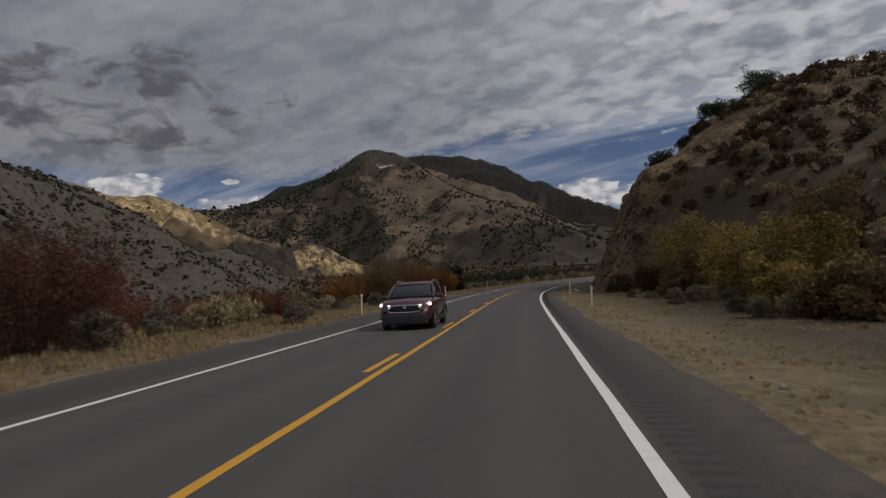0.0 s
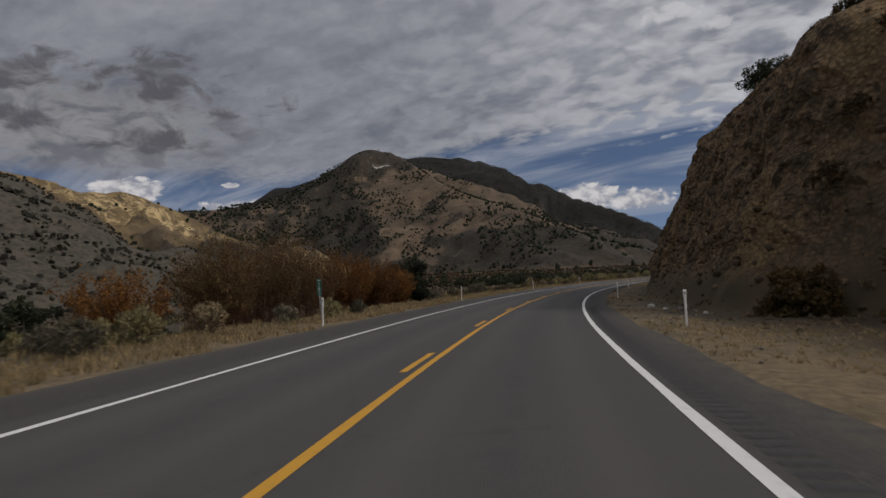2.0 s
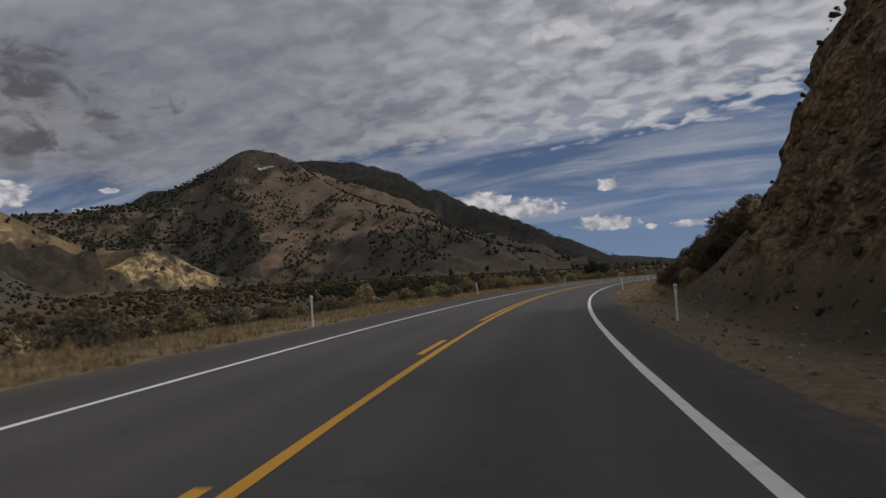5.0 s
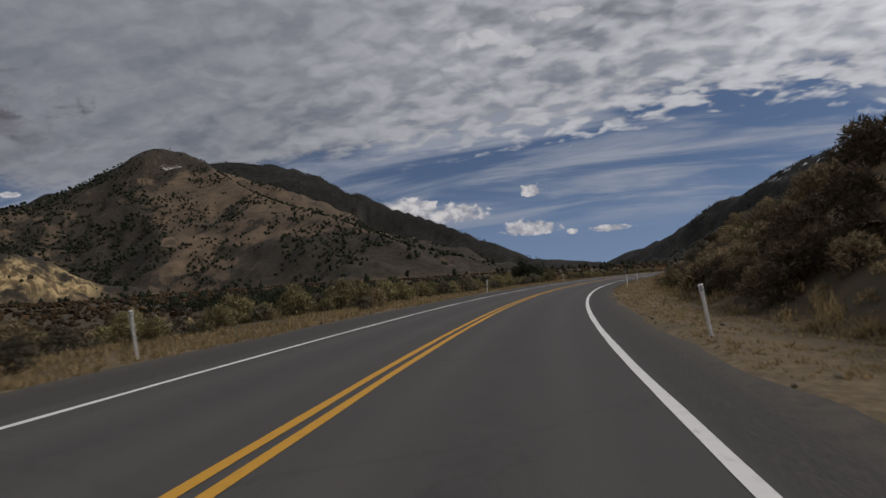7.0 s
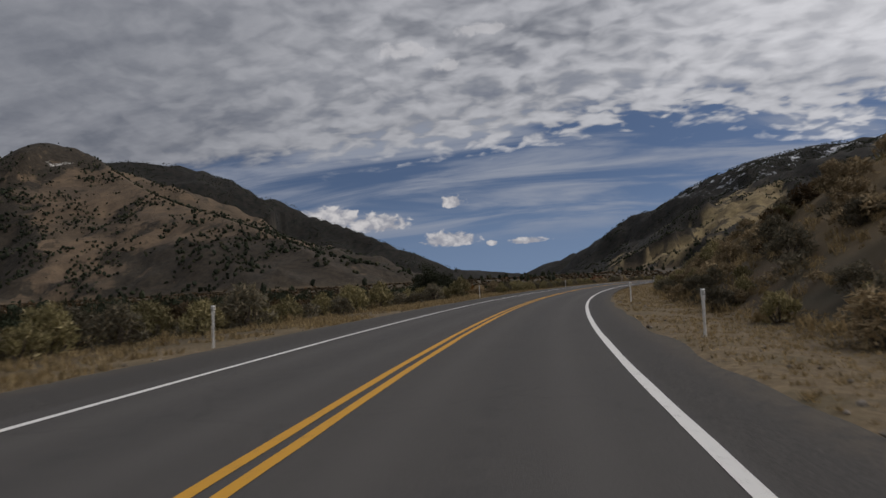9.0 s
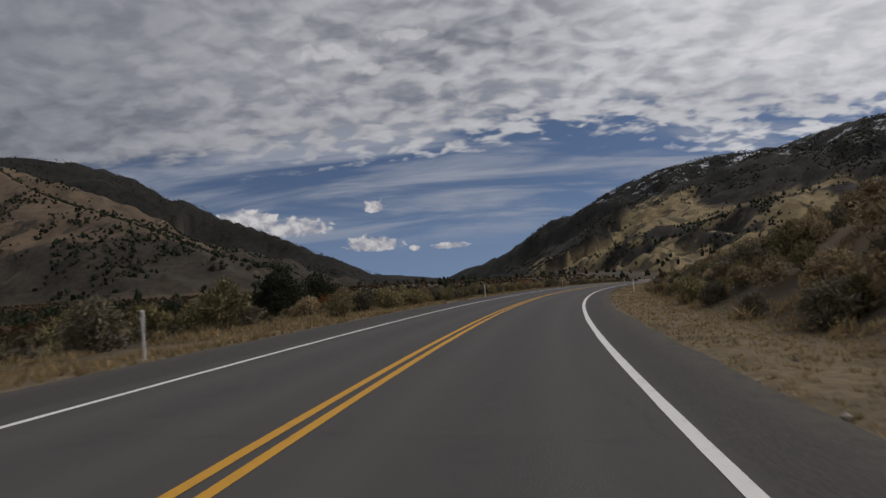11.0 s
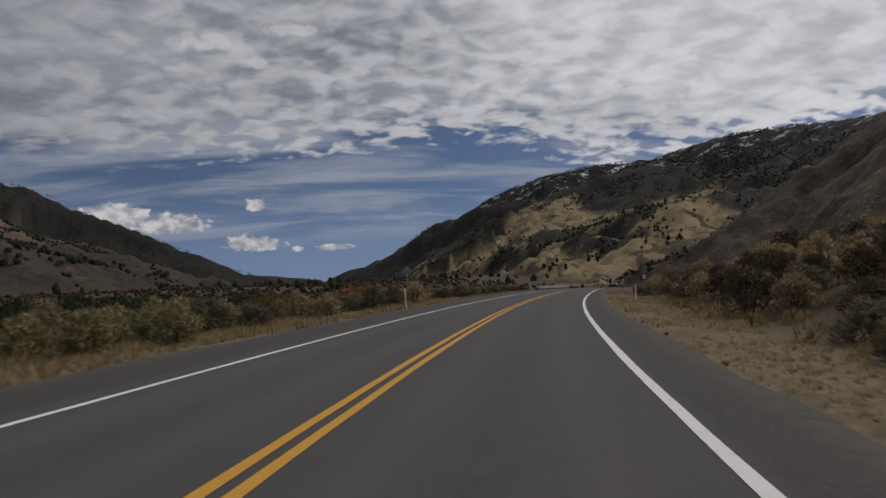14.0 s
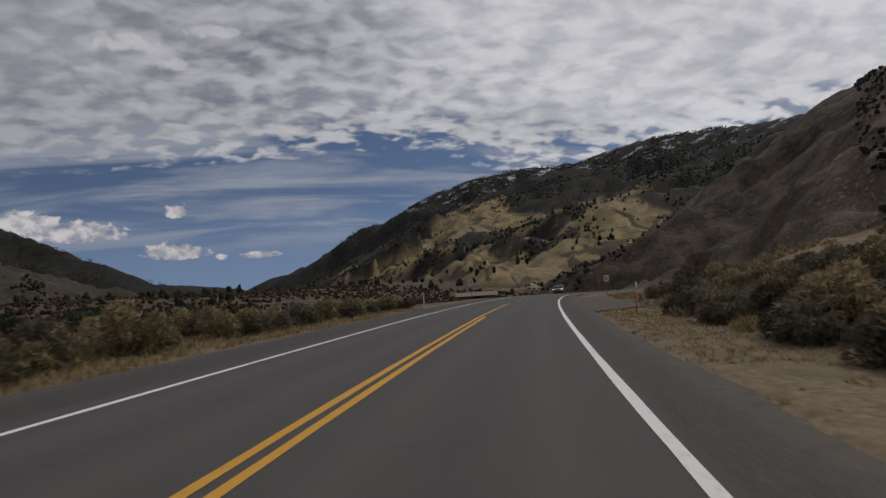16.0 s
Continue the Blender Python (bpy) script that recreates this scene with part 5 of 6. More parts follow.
def build_far_trees():
    rng = np.random.default_rng(23)
    fine_t = [ball(500 + k, 2, 0.75, 1.15) for k in range(5)]
    leafy = [shrub_arrays(440 + k, 1.0, 0.9, 100, 0.20, 9, 0.4)[0] for k in range(4)]
    rough_t = [ball(520 + k, 1, 0.9, 1.2) for k in range(5)]

    spikes = []
    for k in range(6):
        a = np.arange(5) * 1.2566 + rng.uniform(0, 1)
        ring = np.stack([0.5 * np.cos(a), 0.5 * np.sin(a), np.full(5, 0.25)], 1) * rng.uniform(0.7, 1.15, (5, 1))
        v = np.concatenate([ring, [[0, 0, rng.uniform(0.9, 1.3)], [0, 0, -0.15]]])
        q = np.arange(5)
        spikes.append((v, np.concatenate([np.stack([q, (q + 1) % 5, np.full(5, 5)], 1), np.stack([(q + 1) % 5, q, np.full(5, 6)], 1)])))

    def on(name, label, count, box, mask, size, thresh, mat, tem, tall=1.0, scale=45, brushy=False, far_side=False):
        x, y = rng.uniform(box[0], box[1], count), rng.uniform(box[2], box[3], count)
        z, mk, s, u = terrain(x, y)
        w = mk[mask] if isinstance(mask, str) else np.maximum.reduce([mk[k] for k in mask])
        m = (w > 0.5) & (fbm(x, y, scale, 4, 113, 0.6) > thresh) & (np.abs(u) > 60)
        if mask == "hill":      # the summit is nearly bare
            m &= rng.uniform(0, 1, len(x)) > smoothstep(z, 235, 275) * 0.85
        if far_side:
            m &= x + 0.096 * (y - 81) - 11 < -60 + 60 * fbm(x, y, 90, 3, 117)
        if brushy:      # leaves the pale mounds nearly bare
            rise = np.degrees(np.arctan2(z + 6, np.hypot(x - 150, y - 300)))
            spine = ridged(x, y, 150, 4, 57) + 0.55 * fbm(x, y, 60, 4, 89, 0.62)
            m &= (rise > 6.0) | (spine < 0.12) | (rng.uniform(0, 1, len(x)) < 0.08)
        x, y, z = x[m], y[m], z[m]
        sz = rng.uniform(size[0], size[1], len(x)) * rng.uniform(0.7, 1.2, len(x))
        return scatter_mesh(name, label, "woodland", tem, np.stack([x, y, z - 0.2], 1), sz, rng.uniform(0, 6.28, len(x)), mat, rng, sz * tall * rng.uniform(0.8, 1.3, len(x)))

    on("hill_juniper", "dark junipers dotted over the tawny hillside", 22000, (-650, 420, 720, 1720), "hill", (1.8, 4.6), 0.04, GREEN, rough_t, 0.95, 38)
    # dense trees grow here; their number also stands in for cloud shadow
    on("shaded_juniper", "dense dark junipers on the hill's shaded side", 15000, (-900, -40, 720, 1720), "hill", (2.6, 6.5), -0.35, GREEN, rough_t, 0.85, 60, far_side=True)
    on("bluff_juniper", "dark junipers dotted over the yellow bluff", 1300, (-560, 20, 420, 820), "bluff", (1.6, 4), 0.25, GREEN, rough_t)
    on("hillside_sage", "low dark sagebrush dotted over the grey hillside", 20000, (-330, -60, -40, 470), "grey", (0.8, 1.9), -0.35, DARKSAGE, rough_t, 0.8, 20)
    on("back_ridge_woodland", "dark woodland on the farther ridge", 30000, (-500, 1100, 1450, 2750), "back", (2.2, 4.2), -0.35, GREEN, spikes, 0.75, 90)
    on("mountain_woodland", "dark conifer woodland on the mountain's gullies", 70000, (700, 2200, 400, 2500), ("mountain", "snow"), (2.6, 4.8), -0.25, GREEN, spikes, 0.85, 110, True)
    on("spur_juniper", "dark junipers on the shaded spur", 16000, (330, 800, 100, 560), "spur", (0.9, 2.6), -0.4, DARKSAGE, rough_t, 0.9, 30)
    x, y = rng.uniform(-320, 520, 25000), rng.uniform(150, 900, 25000)
    z, mk, s, u = terrain(x, y)
    m = (u < -105) & (np.maximum.reduce([mk[k] for k in ("hill", "spur", "bluff", "grey")]) < 0.4) & (fbm(x, y, 40, 3, 137) > -0.6)
    x, y, z = x[m], y[m], z[m]
    sz = rng.uniform(1.0, 2.6, len(x))
    scatter_mesh("flat_scrub", "low grey-brown scrub covering the far valley floor", "scrub", rough_t, np.stack([x, y, z - 0.1], 1), sz, rng.uniform(0, 6.28, len(x)), THICKET, rng, sz * 0.75)
    # thickets along the river below the road
    s = rng.uniform(270, 560, 2300)
    u = -52 - 0.10 * (s - 285) - 26 * rng.uniform(0, 1, len(s))
    x, y = xy(s, u)
    m = fbm(x, y, 26, 3, 139) > -0.25
    x, y = x[m], y[m]
    z = terrain(x, y)[0]
    sz = rng.uniform(2.0, 5.2, len(x))
    scatter_mesh("river_thicket", "dark olive willow thickets along the river", "woodland", leafy, np.stack([x, y, z - 0.2], 1), sz, rng.uniform(0, 6.28, len(x)), THICKET, rng, sz * rng.uniform(0.55, 0.95, len(x)))
    s = rng.uniform(300, 520, 900)
    u = -85 - 75 * rng.uniform(0, 1, len(s))
    x, y = xy(s, u)
    m = fbm(x, y, 34, 3, 149) > -0.05
    x, y = x[m], y[m]
    z = terrain(x, y)[0]
    sz = rng.uniform(3.5, 7.5, len(x))
    scatter_mesh("river_trees", "dark leafy trees along the river below the hill", "woodland", leafy, np.stack([x, y, z - 0.3], 1), sz, rng.uniform(0, 6.28, len(x)), GREEN, rng, sz * rng.uniform(0.8, 1.3, len(x)))
    # a dark line of trees along the foot of the mountain and on the flats
    x = np.concatenate([rng.uniform(360, 900, 420), rng.uniform(-300, 420, 260)])
    y = np.concatenate([rng.uniform(430, 900, 420), rng.uniform(450, 800, 260)])
    z, mk, s, u = terrain(x, y)
    m = (np.abs(u) > 35) & (np.maximum.reduce([mk[k] for k in ("hill", "spur", "bluff")]) < 0.3) & (fbm(x, y, 80, 3, 131) > -0.05)
    x, y, z = x[m], y[m], z[m]
    sz = rng.uniform(2, 4.2, len(x))
    scatter_mesh("valley_trees", "dark trees along the far valley floor", "woodland", fine_t, np.stack([x, y, z - 0.2], 1), sz, rng.uniform(0, 6.28, len(x)), GREEN, rng, sz * rng.uniform(0.9, 1.7, len(x)))


def build_grass():
    rng = np.random.default_rng(29)
    blades = []
    for k in range(6):
        n = 7
        a, lean = rng.uniform(0, 6.28, n), rng.uniform(0.1, 0.7, n)
        h, w = rng.uniform(0.5, 1.0, n), 0.05
        base = rng.normal(0, 0.16, (n, 2))
        side = np.stack([-np.sin(a), np.cos(a)], 1) * w
        tip = base + np.stack([np.cos(a), np.sin(a)], 1) * (lean * h)[:, None]
        zero = np.zeros((n, 1)) - 0.05
        v = np.stack([np.hstack([base - side * 1.3, zero]), np.hstack([base + side * 1.3, zero]), np.hstack([tip, h[:, None]])], 1).reshape(-1, 3)
        blades.append((v, np.arange(3 * n).reshape(n, 3)))
    n = 74000
    s = rng.uniform(-4, 430, n)
    lft = rng.uniform(0, 1, n) < 0.5
    u = np.where(lft, -8.65 - 7.0 * rng.uniform(0, 1, n) ** 1.2, 3.1 + (5.2 + 5.5 * smoothstep(s, 75, 55)) * rng.uniform(0, 1, n) ** 0.9)
    x, y = xy(s, u)
    patch = fbm(x, y, 3.5, 3, 151)
    m = (patch > -0.45) & ~((~lft) & (s > 74) & (s < 152) & (patch < 0.5)) & ~((u > -9.1) & (u < 0) & (patch < 0.15))
    x, y, u = x[m], y[m], u[m]
    z = terrain(x, y)[0]
    sz = rng.uniform(0.12, 0.34, len(x)) * np.where(u < 0, 1.0, 0.75)
    low = sz * np.where(u < 0, 0.9, 0.5)
    scatter_mesh("dry_grass", "straw-coloured dry grass along the road's verges", "grass", blades, np.stack([x, y, z], 1), sz, rng.uniform(0, 6.28, len(x)), GRASS, rng, low)


def stone_material(lo=(0.085, 0.064, 0.045), hi=(0.190, 0.152, 0.115)):
    m, N, b = material("stone", 0.92)
    p = where(N)
    n = N.noise(p, 6.0, 5, 0.65)
    t = N.attr("tint")
    col = N.mix(t, lo, hi)
    col = N.mix(N.step(n, 0.45, 0.7), col, tuple(0.7 * k for k in lo))
    N.put(b.inputs["Base Color"], col)
    N.put(b.inputs["Normal"], N.bump(n, 0.6, 0.05))
    return m


STONE = stone_material((0.120, 0.098, 0.076), (0.360, 0.320, 0.270))
CHALK = stone_material((0.46, 0.44, 0.40), (0.66, 0.64, 0.59))
ROCK = stone_material((0.070, 0.050, 0.032), (0.165, 0.110, 0.062))


def face_point(s, u):
    """A place on the rock cut, with its pushed-out ledges left off."""
    x, y = xy(s, u)
    return x, y, terrain(x, y)[0]


def build_stones():
    rng = np.random.default_rng(37)
    tem = [ball(600 + k, 1, 0.8, 0.8) for k in range(6)]
    n = 2600
    s = np.concatenate([rng.uniform(70, 160, 1500), rng.uniform(-4, 430, n - 1500)])
    u = np.concatenate([3.2 + 4.2 * rng.uniform(0, 1, 1500), np.where(rng.uniform(0, 1, n - 1500) < 0.5, rng.uniform(-9.6, -8.0, n - 1500), rng.uniform(2.8, 5.0, n - 1500))])
    x, y = xy(s, u)
    z = terrain(x, y)[0]
    sz = 0.035 + 0.13 * rng.uniform(0, 1, n) ** 4
    scatter_mesh("gravel", "loose brown stones along the shoulder and under the cliff", "gravel", tem, np.stack([x, y, z - 0.2 * sz], 1), sz, rng.uniform(0, 6.28, n), STONE, rng)
    # blocks that stick out of the rock cut
    n = 2600
    s, u = rng.uniform(66, 152, n), 6.6 + 9.9 * rng.uniform(0, 1, n)
    x, y, z = face_point(s, u)
    sz = 0.08 + 0.42 * rng.uniform(0, 1, n) ** 4
    scatter_mesh("cliff_blocks", "broken brown rock blocks jutting from the cut face", "rock", tem, np.stack([x, y, z - 0.52 * sz], 1), sz, rng.uniform(0, 6.28, n), ROCK, rng, sz * rng.uniform(0.7, 1.5, n))


build_scrub()
build_far_trees()
build_grass()
build_stones()


def boulder(seed, size, mat=None):
    v, f = ball(seed, 3, 0.55, 0.75)
    ob = mesh_object("boulder", v * size, f, mat or STONE, None, False)
    put_attr(ob.data, "tint", np.full(len(v), (seed * 0.37) % 1.0))
    return tagged(ob, "rough grey-brown boulder at the foot of the cliff", "boulder", "fallen boulders")


for i, (s, u, size) in enumerate([(96.0, 5.3, 0.30), (92, 6.0, 0.2), (104, 5.6, 0.18), (110, 5.8, 0.28), (117, 5.5, 0.22), (124, 5.9, 0.3), (138, 5.7, 0.22), (83, 6.4, 0.3), (85.0, 5.1, 0.34), (82.0, 5.5, 0.26), (79.0, 6.9, 0.22)]):
    rock = seat(boulder(700 + i, size, CHALK if i > 7 else None), s, u, 50.0 * i, 1.0, 0.12 * size)
    if i > 7:
        rock["label"] = "pale chalky boulder lying below the rock cut"

# ---------------------------------------------------------------- roadside furniture
def plain_material(name, colour, rough=0.5, metal=0.0, wear=0.25, grain=9.0, coat=0.0):
    m, N, b = material(name, rough, metal)
    p = where(N)
    n = N.noise(p, grain, 5, 0.65)
    dirty = tuple(c * (1 - wear) + 0.10 * wear for c in colour)
    N.put(b.inputs["Base Color"], N.mix(N.step(n, 0.42, 0.70), colour, dirty))
    N.put(b.inputs["Roughness"], N.math("ADD", rough - 0.06, N.math("MULTIPLY", n, 0.15)))
    b.inputs["Specular IOR Level"].default_value = 0.5
    b.inputs["Coat Weight"].default_value = coat
    b.inputs["Coat Roughness"].default_value = 0.08
    return m


POST_WHITE = plain_material("weathered_white_plastic", (0.82, 0.81, 0.78), 0.5, 0, 0.18)
POST_ORANGE = plain_material("faded_orange_plastic", (0.42, 0.105, 0.045), 0.55)
REFLECTOR = plain_material("reflector_sheet", (0.50, 0.50, 0.47), 0.25, 0, 0.15)
STEEL = plain_material("galvanised_steel", (0.33, 0.33, 0.33), 0.45, 0.7, 0.3)
BACKPLATE = plain_material("dull_aluminium", (0.30, 0.30, 0.29), 0.5, 0.4, 0.3)
TIMBER = plain_material("grey_timber", (0.22, 0.185, 0.145), 0.85, 0, 0.5, 20)
SIGN_GREEN = plain_material("green_sign_sheet", (0.015, 0.135, 0.085), 0.35, 0, 0.1)
SIGN_WHITE = plain_material("white_sign_sheet", (0.66, 0.66, 0.64), 0.35, 0, 0.12)
BLACK = plain_material("black_plastic", (0.018, 0.018, 0.019), 0.5, 0, 0.1)
RUBBER = plain_material("tyre_rubber", (0.022, 0.022, 0.022), 0.85, 0, 0.2)
RIM = plain_material("alloy_rim", (0.42, 0.42, 0.43), 0.3, 0.9, 0.1)
CHROME = plain_material("chrome_trim", (0.6, 0.6, 0.6), 0.14, 1.0, 0.05)
MAROON = plain_material("maroon_car_paint", (0.062, 0.0075, 0.013), 0.32, 0.25, 0.06, 3, 0.9)
CHARCOAL = plain_material("charcoal_car_paint", (0.030, 0.031, 0.034), 0.32, 0.25, 0.06, 3, 0.9)
GLASS = plain_material("tinted_car_glass", (0.012, 0.014, 0.016), 0.06, 0, 0.02)


def glow(name, colour, power):
    m, N, b = material(name, 0.3)
    b.inputs["Base Color"].default_value = (*colour, 1)
    b.inputs["Emission Color"].default_value = (*colour, 1)
    b.inputs["Emission Strength"].default_value = power
    return m


LIT_LAMP = glow("lit_headlamp", (1.0, 0.96, 0.86), 1.6)


def box(bm, lo, hi, bevel=0.0, segments=2):
    """A bevelled block between two corners."""
    r = bmesh.ops.create_cube(bm, size=1.0)
    c, d = [(a + b) / 2 for a, b in zip(lo, hi)], [b - a for a, b in zip(lo, hi)]
    bmesh.ops.scale(bm, verts=r["verts"], vec=d)
    bmesh.ops.translate(bm, verts=r["verts"], vec=c)
    if bevel:
        edges = list({e for v in r["verts"] for e in v.link_edges})
        bmesh.ops.bevel(bm, geom=edges, offset=bevel, segments=segments, profile=0.6, affect="EDGES")
    return bm


def delineator(colour=POST_WHITE, label="white flexible delineator post standing at the road's edge", high=1.2):
    """A curved plastic blade, slightly waisted, with a reflector near its top."""
    t = thing("delineator_post", label, "road post", "delineator posts")
    zs = np.array([-0.3, 0.0, 0.25, 0.55, 0.75, 0.85, 1.0]) * high
    half = np.array([0.040, 0.040, 0.036, 0.037, 0.043, 0.052, 0.052])
    rows = []
    for z, h in zip(zs, half):
        a = np.linspace(-1, 1, 7)
        front = np.stack([a * h, 0.016 * a * a, np.full(7, z)], 1)
        back = front[::-1] + [0, 0.007, 0]
        rows.append(np.concatenate([front, back]))
    v = np.concatenate(rows)
    f = grid_faces(len(zs), 14, True)
    cap = [[(len(zs) - 1) * 14 + i, (len(zs) - 1) * 14 + i + 1, (len(zs) - 1) * 14 + 12 - i, (len(zs) - 1) * 14 + 13 - i] for i in range(6)]
    part("blade", v, np.concatenate([f, np.array(cap)]), colour, t, "", True)
    bm = bmesh.new()
    box(bm, (-0.038, -0.007, 0.86 * high), (0.038, -0.001, 0.97 * high), 0.002, 1)
    bm_part("reflector", bm, REFLECTOR, t, "pale reflective sheet")
    return t


def stand(ob, s, u, lean=0.0, tip=0.0, face=0.0):
    """Stands a post by the road, facing the traffic, with a little lean."""
    x, y = xy(s, u)
    head = float(np.interp(s, LINE_S, np.degrees(LINE_H)))
    ob.matrix_basis = pose(float(x), float(y), float(ground_z(x, y)[0])) @ pose(0, 0, 0, 0, 0, -head + face) @ pose(0, 0, 0, tip, lean, 0)
    return ob


post = delineator()
posts = [(36.6, -9.1, 1.5, 0), (73.6, -9.7, 1.0, -1), (102.4, -9.3, 1.8, 2), (139.0, -9.2, -1, 0), (174.5, -9.4, -4.0, 2), (223.0, -9.3, 2.5, 0), (266.5, -9.4, 0, 1), (313.4, -8.7, 0.5, 0), (363.5, -9.1, -2.0, 1), (428.0, -9.1, 1.0, 0),
         (38.8, 4.2, 1.5, 0), (69.6, 4.4, 0, 0), (100.5, 3.85, 0.5, -2), (137.5, 4.0, 0, 0), (176.0, 3.7, -8.0, 3), (223.3, 3.95, 0.5, 2), (247, 4.0, 1, 0), (316.2, 5.05, -1.0, 0), (373.7, 5.0, 2.0, 0)]
for i, (s, u, lean, tip) in enumerate(posts):
    stand(post if i == 0 else copy_thing(post, Matrix()), s, u, lean, tip)

marker = thing("hydrant_marker", "orange marker post with a white tip beside the road", "road post")
bm = bmesh.new()
bmesh.ops.create_cone(bm, cap_ends=True, segments=12, radius1=0.032, radius2=0.030, depth=1.45, matrix=Matrix.Translation((0, 0, 0.45)))
bm_part("shaft", bm, POST_ORANGE, marker, "faded orange-red shaft", True)
bm = bmesh.new()
bmesh.ops.create_cone(bm, cap_ends=True, segments=12, radius1=0.042, radius2=0.042, depth=0.40, matrix=Matrix.Translation((0, 0, 1.36)))
bm_part("sleeve", bm, SIGN_WHITE, marker, "white reflective sleeve", True)
stand(marker, 410.0, 4.9, 3.0, -2.0)


def round_post(parent, high, radius, mat, x=0.0, y=0.0, name="post"):
    bm = bmesh.new()
    bmesh.ops.create_cone(bm, cap_ends=True, segments=10, radius1=radius, radius2=radius * 0.95, depth=high + 0.4, matrix=Matrix.Translation((x, y, high / 2 - 0.2)))
    return bm_part(name, bm, mat, parent, "", True)


# warning sign seen from behind
sign = thing("warning_sign", "diamond warning sign seen from its dull metal back", "road sign")
x, y = xy(382.4, -14.5)
up = -4.66 - float(ground_z(x, y)[0])       # height of the plate's middle over the ground
round_post(sign, up + 0.35, 0.045, TIMBER)
bm = bmesh.new()
box(bm, (-0.38, -0.004, -0.38), (0.38, 0.004, 0.38), 0.0)
bmesh.ops.rotate(bm, verts=bm.verts, cent=(0, 0, 0), matrix=Matrix.Rotation(radians(45), 3, "Y"))
bmesh.ops.bevel(bm, geom=[e for e in bm.edges if abs(e.verts[0].co.y - e.verts[1].co.y) > 0.003], offset=0.05, segments=3, profile=0.5, affect="EDGES")
bmesh.ops.translate(bm, verts=bm.verts, vec=(0, 0.065, up))
plate = bm_part("sign_plate", bm, BACKPLATE, sign, "dull grey aluminium back")
for z, w in ((up + 0.16, 0.30), (up - 0.10, 0.36)):
    bm = bmesh.new()
    box(bm, (-w, 0.035, z - 0.03), (w, 0.062, z + 0.03), 0.005, 1)
    bm_part("brace", bm, TIMBER, sign, "flat dark brace")
stand(sign, 382.4, -14.5, -1.0)


# mile marker: white figures on green
def figures(word, size, mat, parent, at):
    cu = bpy.data.curves.new("figure", "FONT")
    cu.body, cu.size, cu.extrude, cu.align_x, cu.align_y = word, size, 0.001, "CENTER", "CENTER"
    tmp = new("figure", cu)
    bpy.context.view_layer.update()
    me = bpy.data.meshes.new_from_object(tmp.evaluated_get(bpy.context.evaluated_depsgraph_get()))
    bpy.data.objects.remove(tmp)
    bpy.data.curves.remove(cu)
    me.materials.clear()
    me.materials.append(mat)
    ob = new("figure", me)
    ob.parent = parent
    ob.matrix_basis = pose(*at, 90, 0, 0)
    return ob


mile = thing("mile_marker", "narrow green mile marker with white figures on a post", "road sign")
round_post(mile, 1.9, 0.026, STEEL)
bm = bmesh.new()
box(bm, (-0.13, -0.036, 1.30), (0.13, -0.032, 2.18), 0.0)
bmesh.ops.bevel(bm, geom=[e for e in bm.edges if abs(e.verts[0].co.y - e.verts[1].co.y) > 0.002], offset=0.03, segments=3, profile=0.5, affect="EDGES")
panel = bm_part("sign_plate", bm, SIGN_GREEN, mile)
for k, ch in enumerate("185"):
    figures(ch, 0.27, SIGN_WHITE, panel, (0, -0.039, 1.90 - 0.235 * k))
bm = bmesh.new()
box(bm, (-0.085, -0.040, 2.08), (0.085, -0.037, 2.13), 0.0)
bm_part("lettering_bar", bm, SIGN_WHITE, panel, "small white bar of lettering")
stand(mile, 79.5, -12.2, 0.5)


def small_sign(s, u, high, wide, tall, plate_mat, label):
    t = thing("roadside_sign", label, "road sign")
    round_post(t, high, 0.04, TIMBER)
    bm = bmesh.new()
    box(bm, (-wide / 2, -0.06, high - tall), (wide / 2, -0.052, high + 0.02), 0.003, 1)
    bm_part("sign_plate", bm, plate_mat, t)
    for k in range(2):
        bm = bmesh.new()
        box(bm, (-wide * 0.32, -0.066, high - tall * (0.42 + 0.3 * k)), (wide * 0.32, -0.062, high - tall * (0.28 + 0.3 * k)))
        bm_part("lettering_bar", bm, BLACK, t, "dark bar of lettering")
    return stand(t, s, u)


small_sign(471.0, -12.5, 3.0, 0.7, 0.9, SIGN_WHITE, "white road sign on a timber post by the bend")
small_sign(484.0, 6.5, 3.1, 0.75, 0.95, SIGN_WHITE, "white road sign on a timber post at the far bend")


def rail_fence(label, x0, y0, x1, y1, z, high, rails, posts_n, mat, cross=False):
    """Posts with level rails between two plan points."""
    t = thing("rail_fence", label, "fence")
    for k in range(posts_n):
        f = k / (posts_n - 1)
        x, y = x0 + (x1 - x0) * f, y0 + (y1 - y0) * f
        v, fa = tube([(x, y, z - 1.6), (x, y, z + high)], [0.06, 0.06], 8)
        part("post", v, fa, mat, t)
    for r in rails:
        v, fa = tube([(x0, y0, z + r), ((x0 + x1) / 2, (y0 + y1) / 2, z + r - 0.02), (x1, y1, z + r)], [0.07, 0.07, 0.07], 8)
        part("rail", v, fa, mat, t)
    if cross:
        for k in range(posts_n - 1):
            f, g2 = k / (posts_n - 1), (k + 1) / (posts_n - 1)
            a = (x0 + (x1 - x0) * f, y0 + (y1 - y0) * f)
            b = (x0 + (x1 - x0) * g2, y0 + (y1 - y0) * g2)
            up, down = (rails[0], rails[-1]) if k % 2 else (rails[-1], rails[0])
            v, fa = tube([(*a, z + up), (*b, z + down)], [0.045, 0.045], 6)
            part("brace", v, fa, mat, t)
    return t


PALE = plain_material("pale_weathered_rail", (0.40, 0.335, 0.25), 0.7, 0, 0.3)
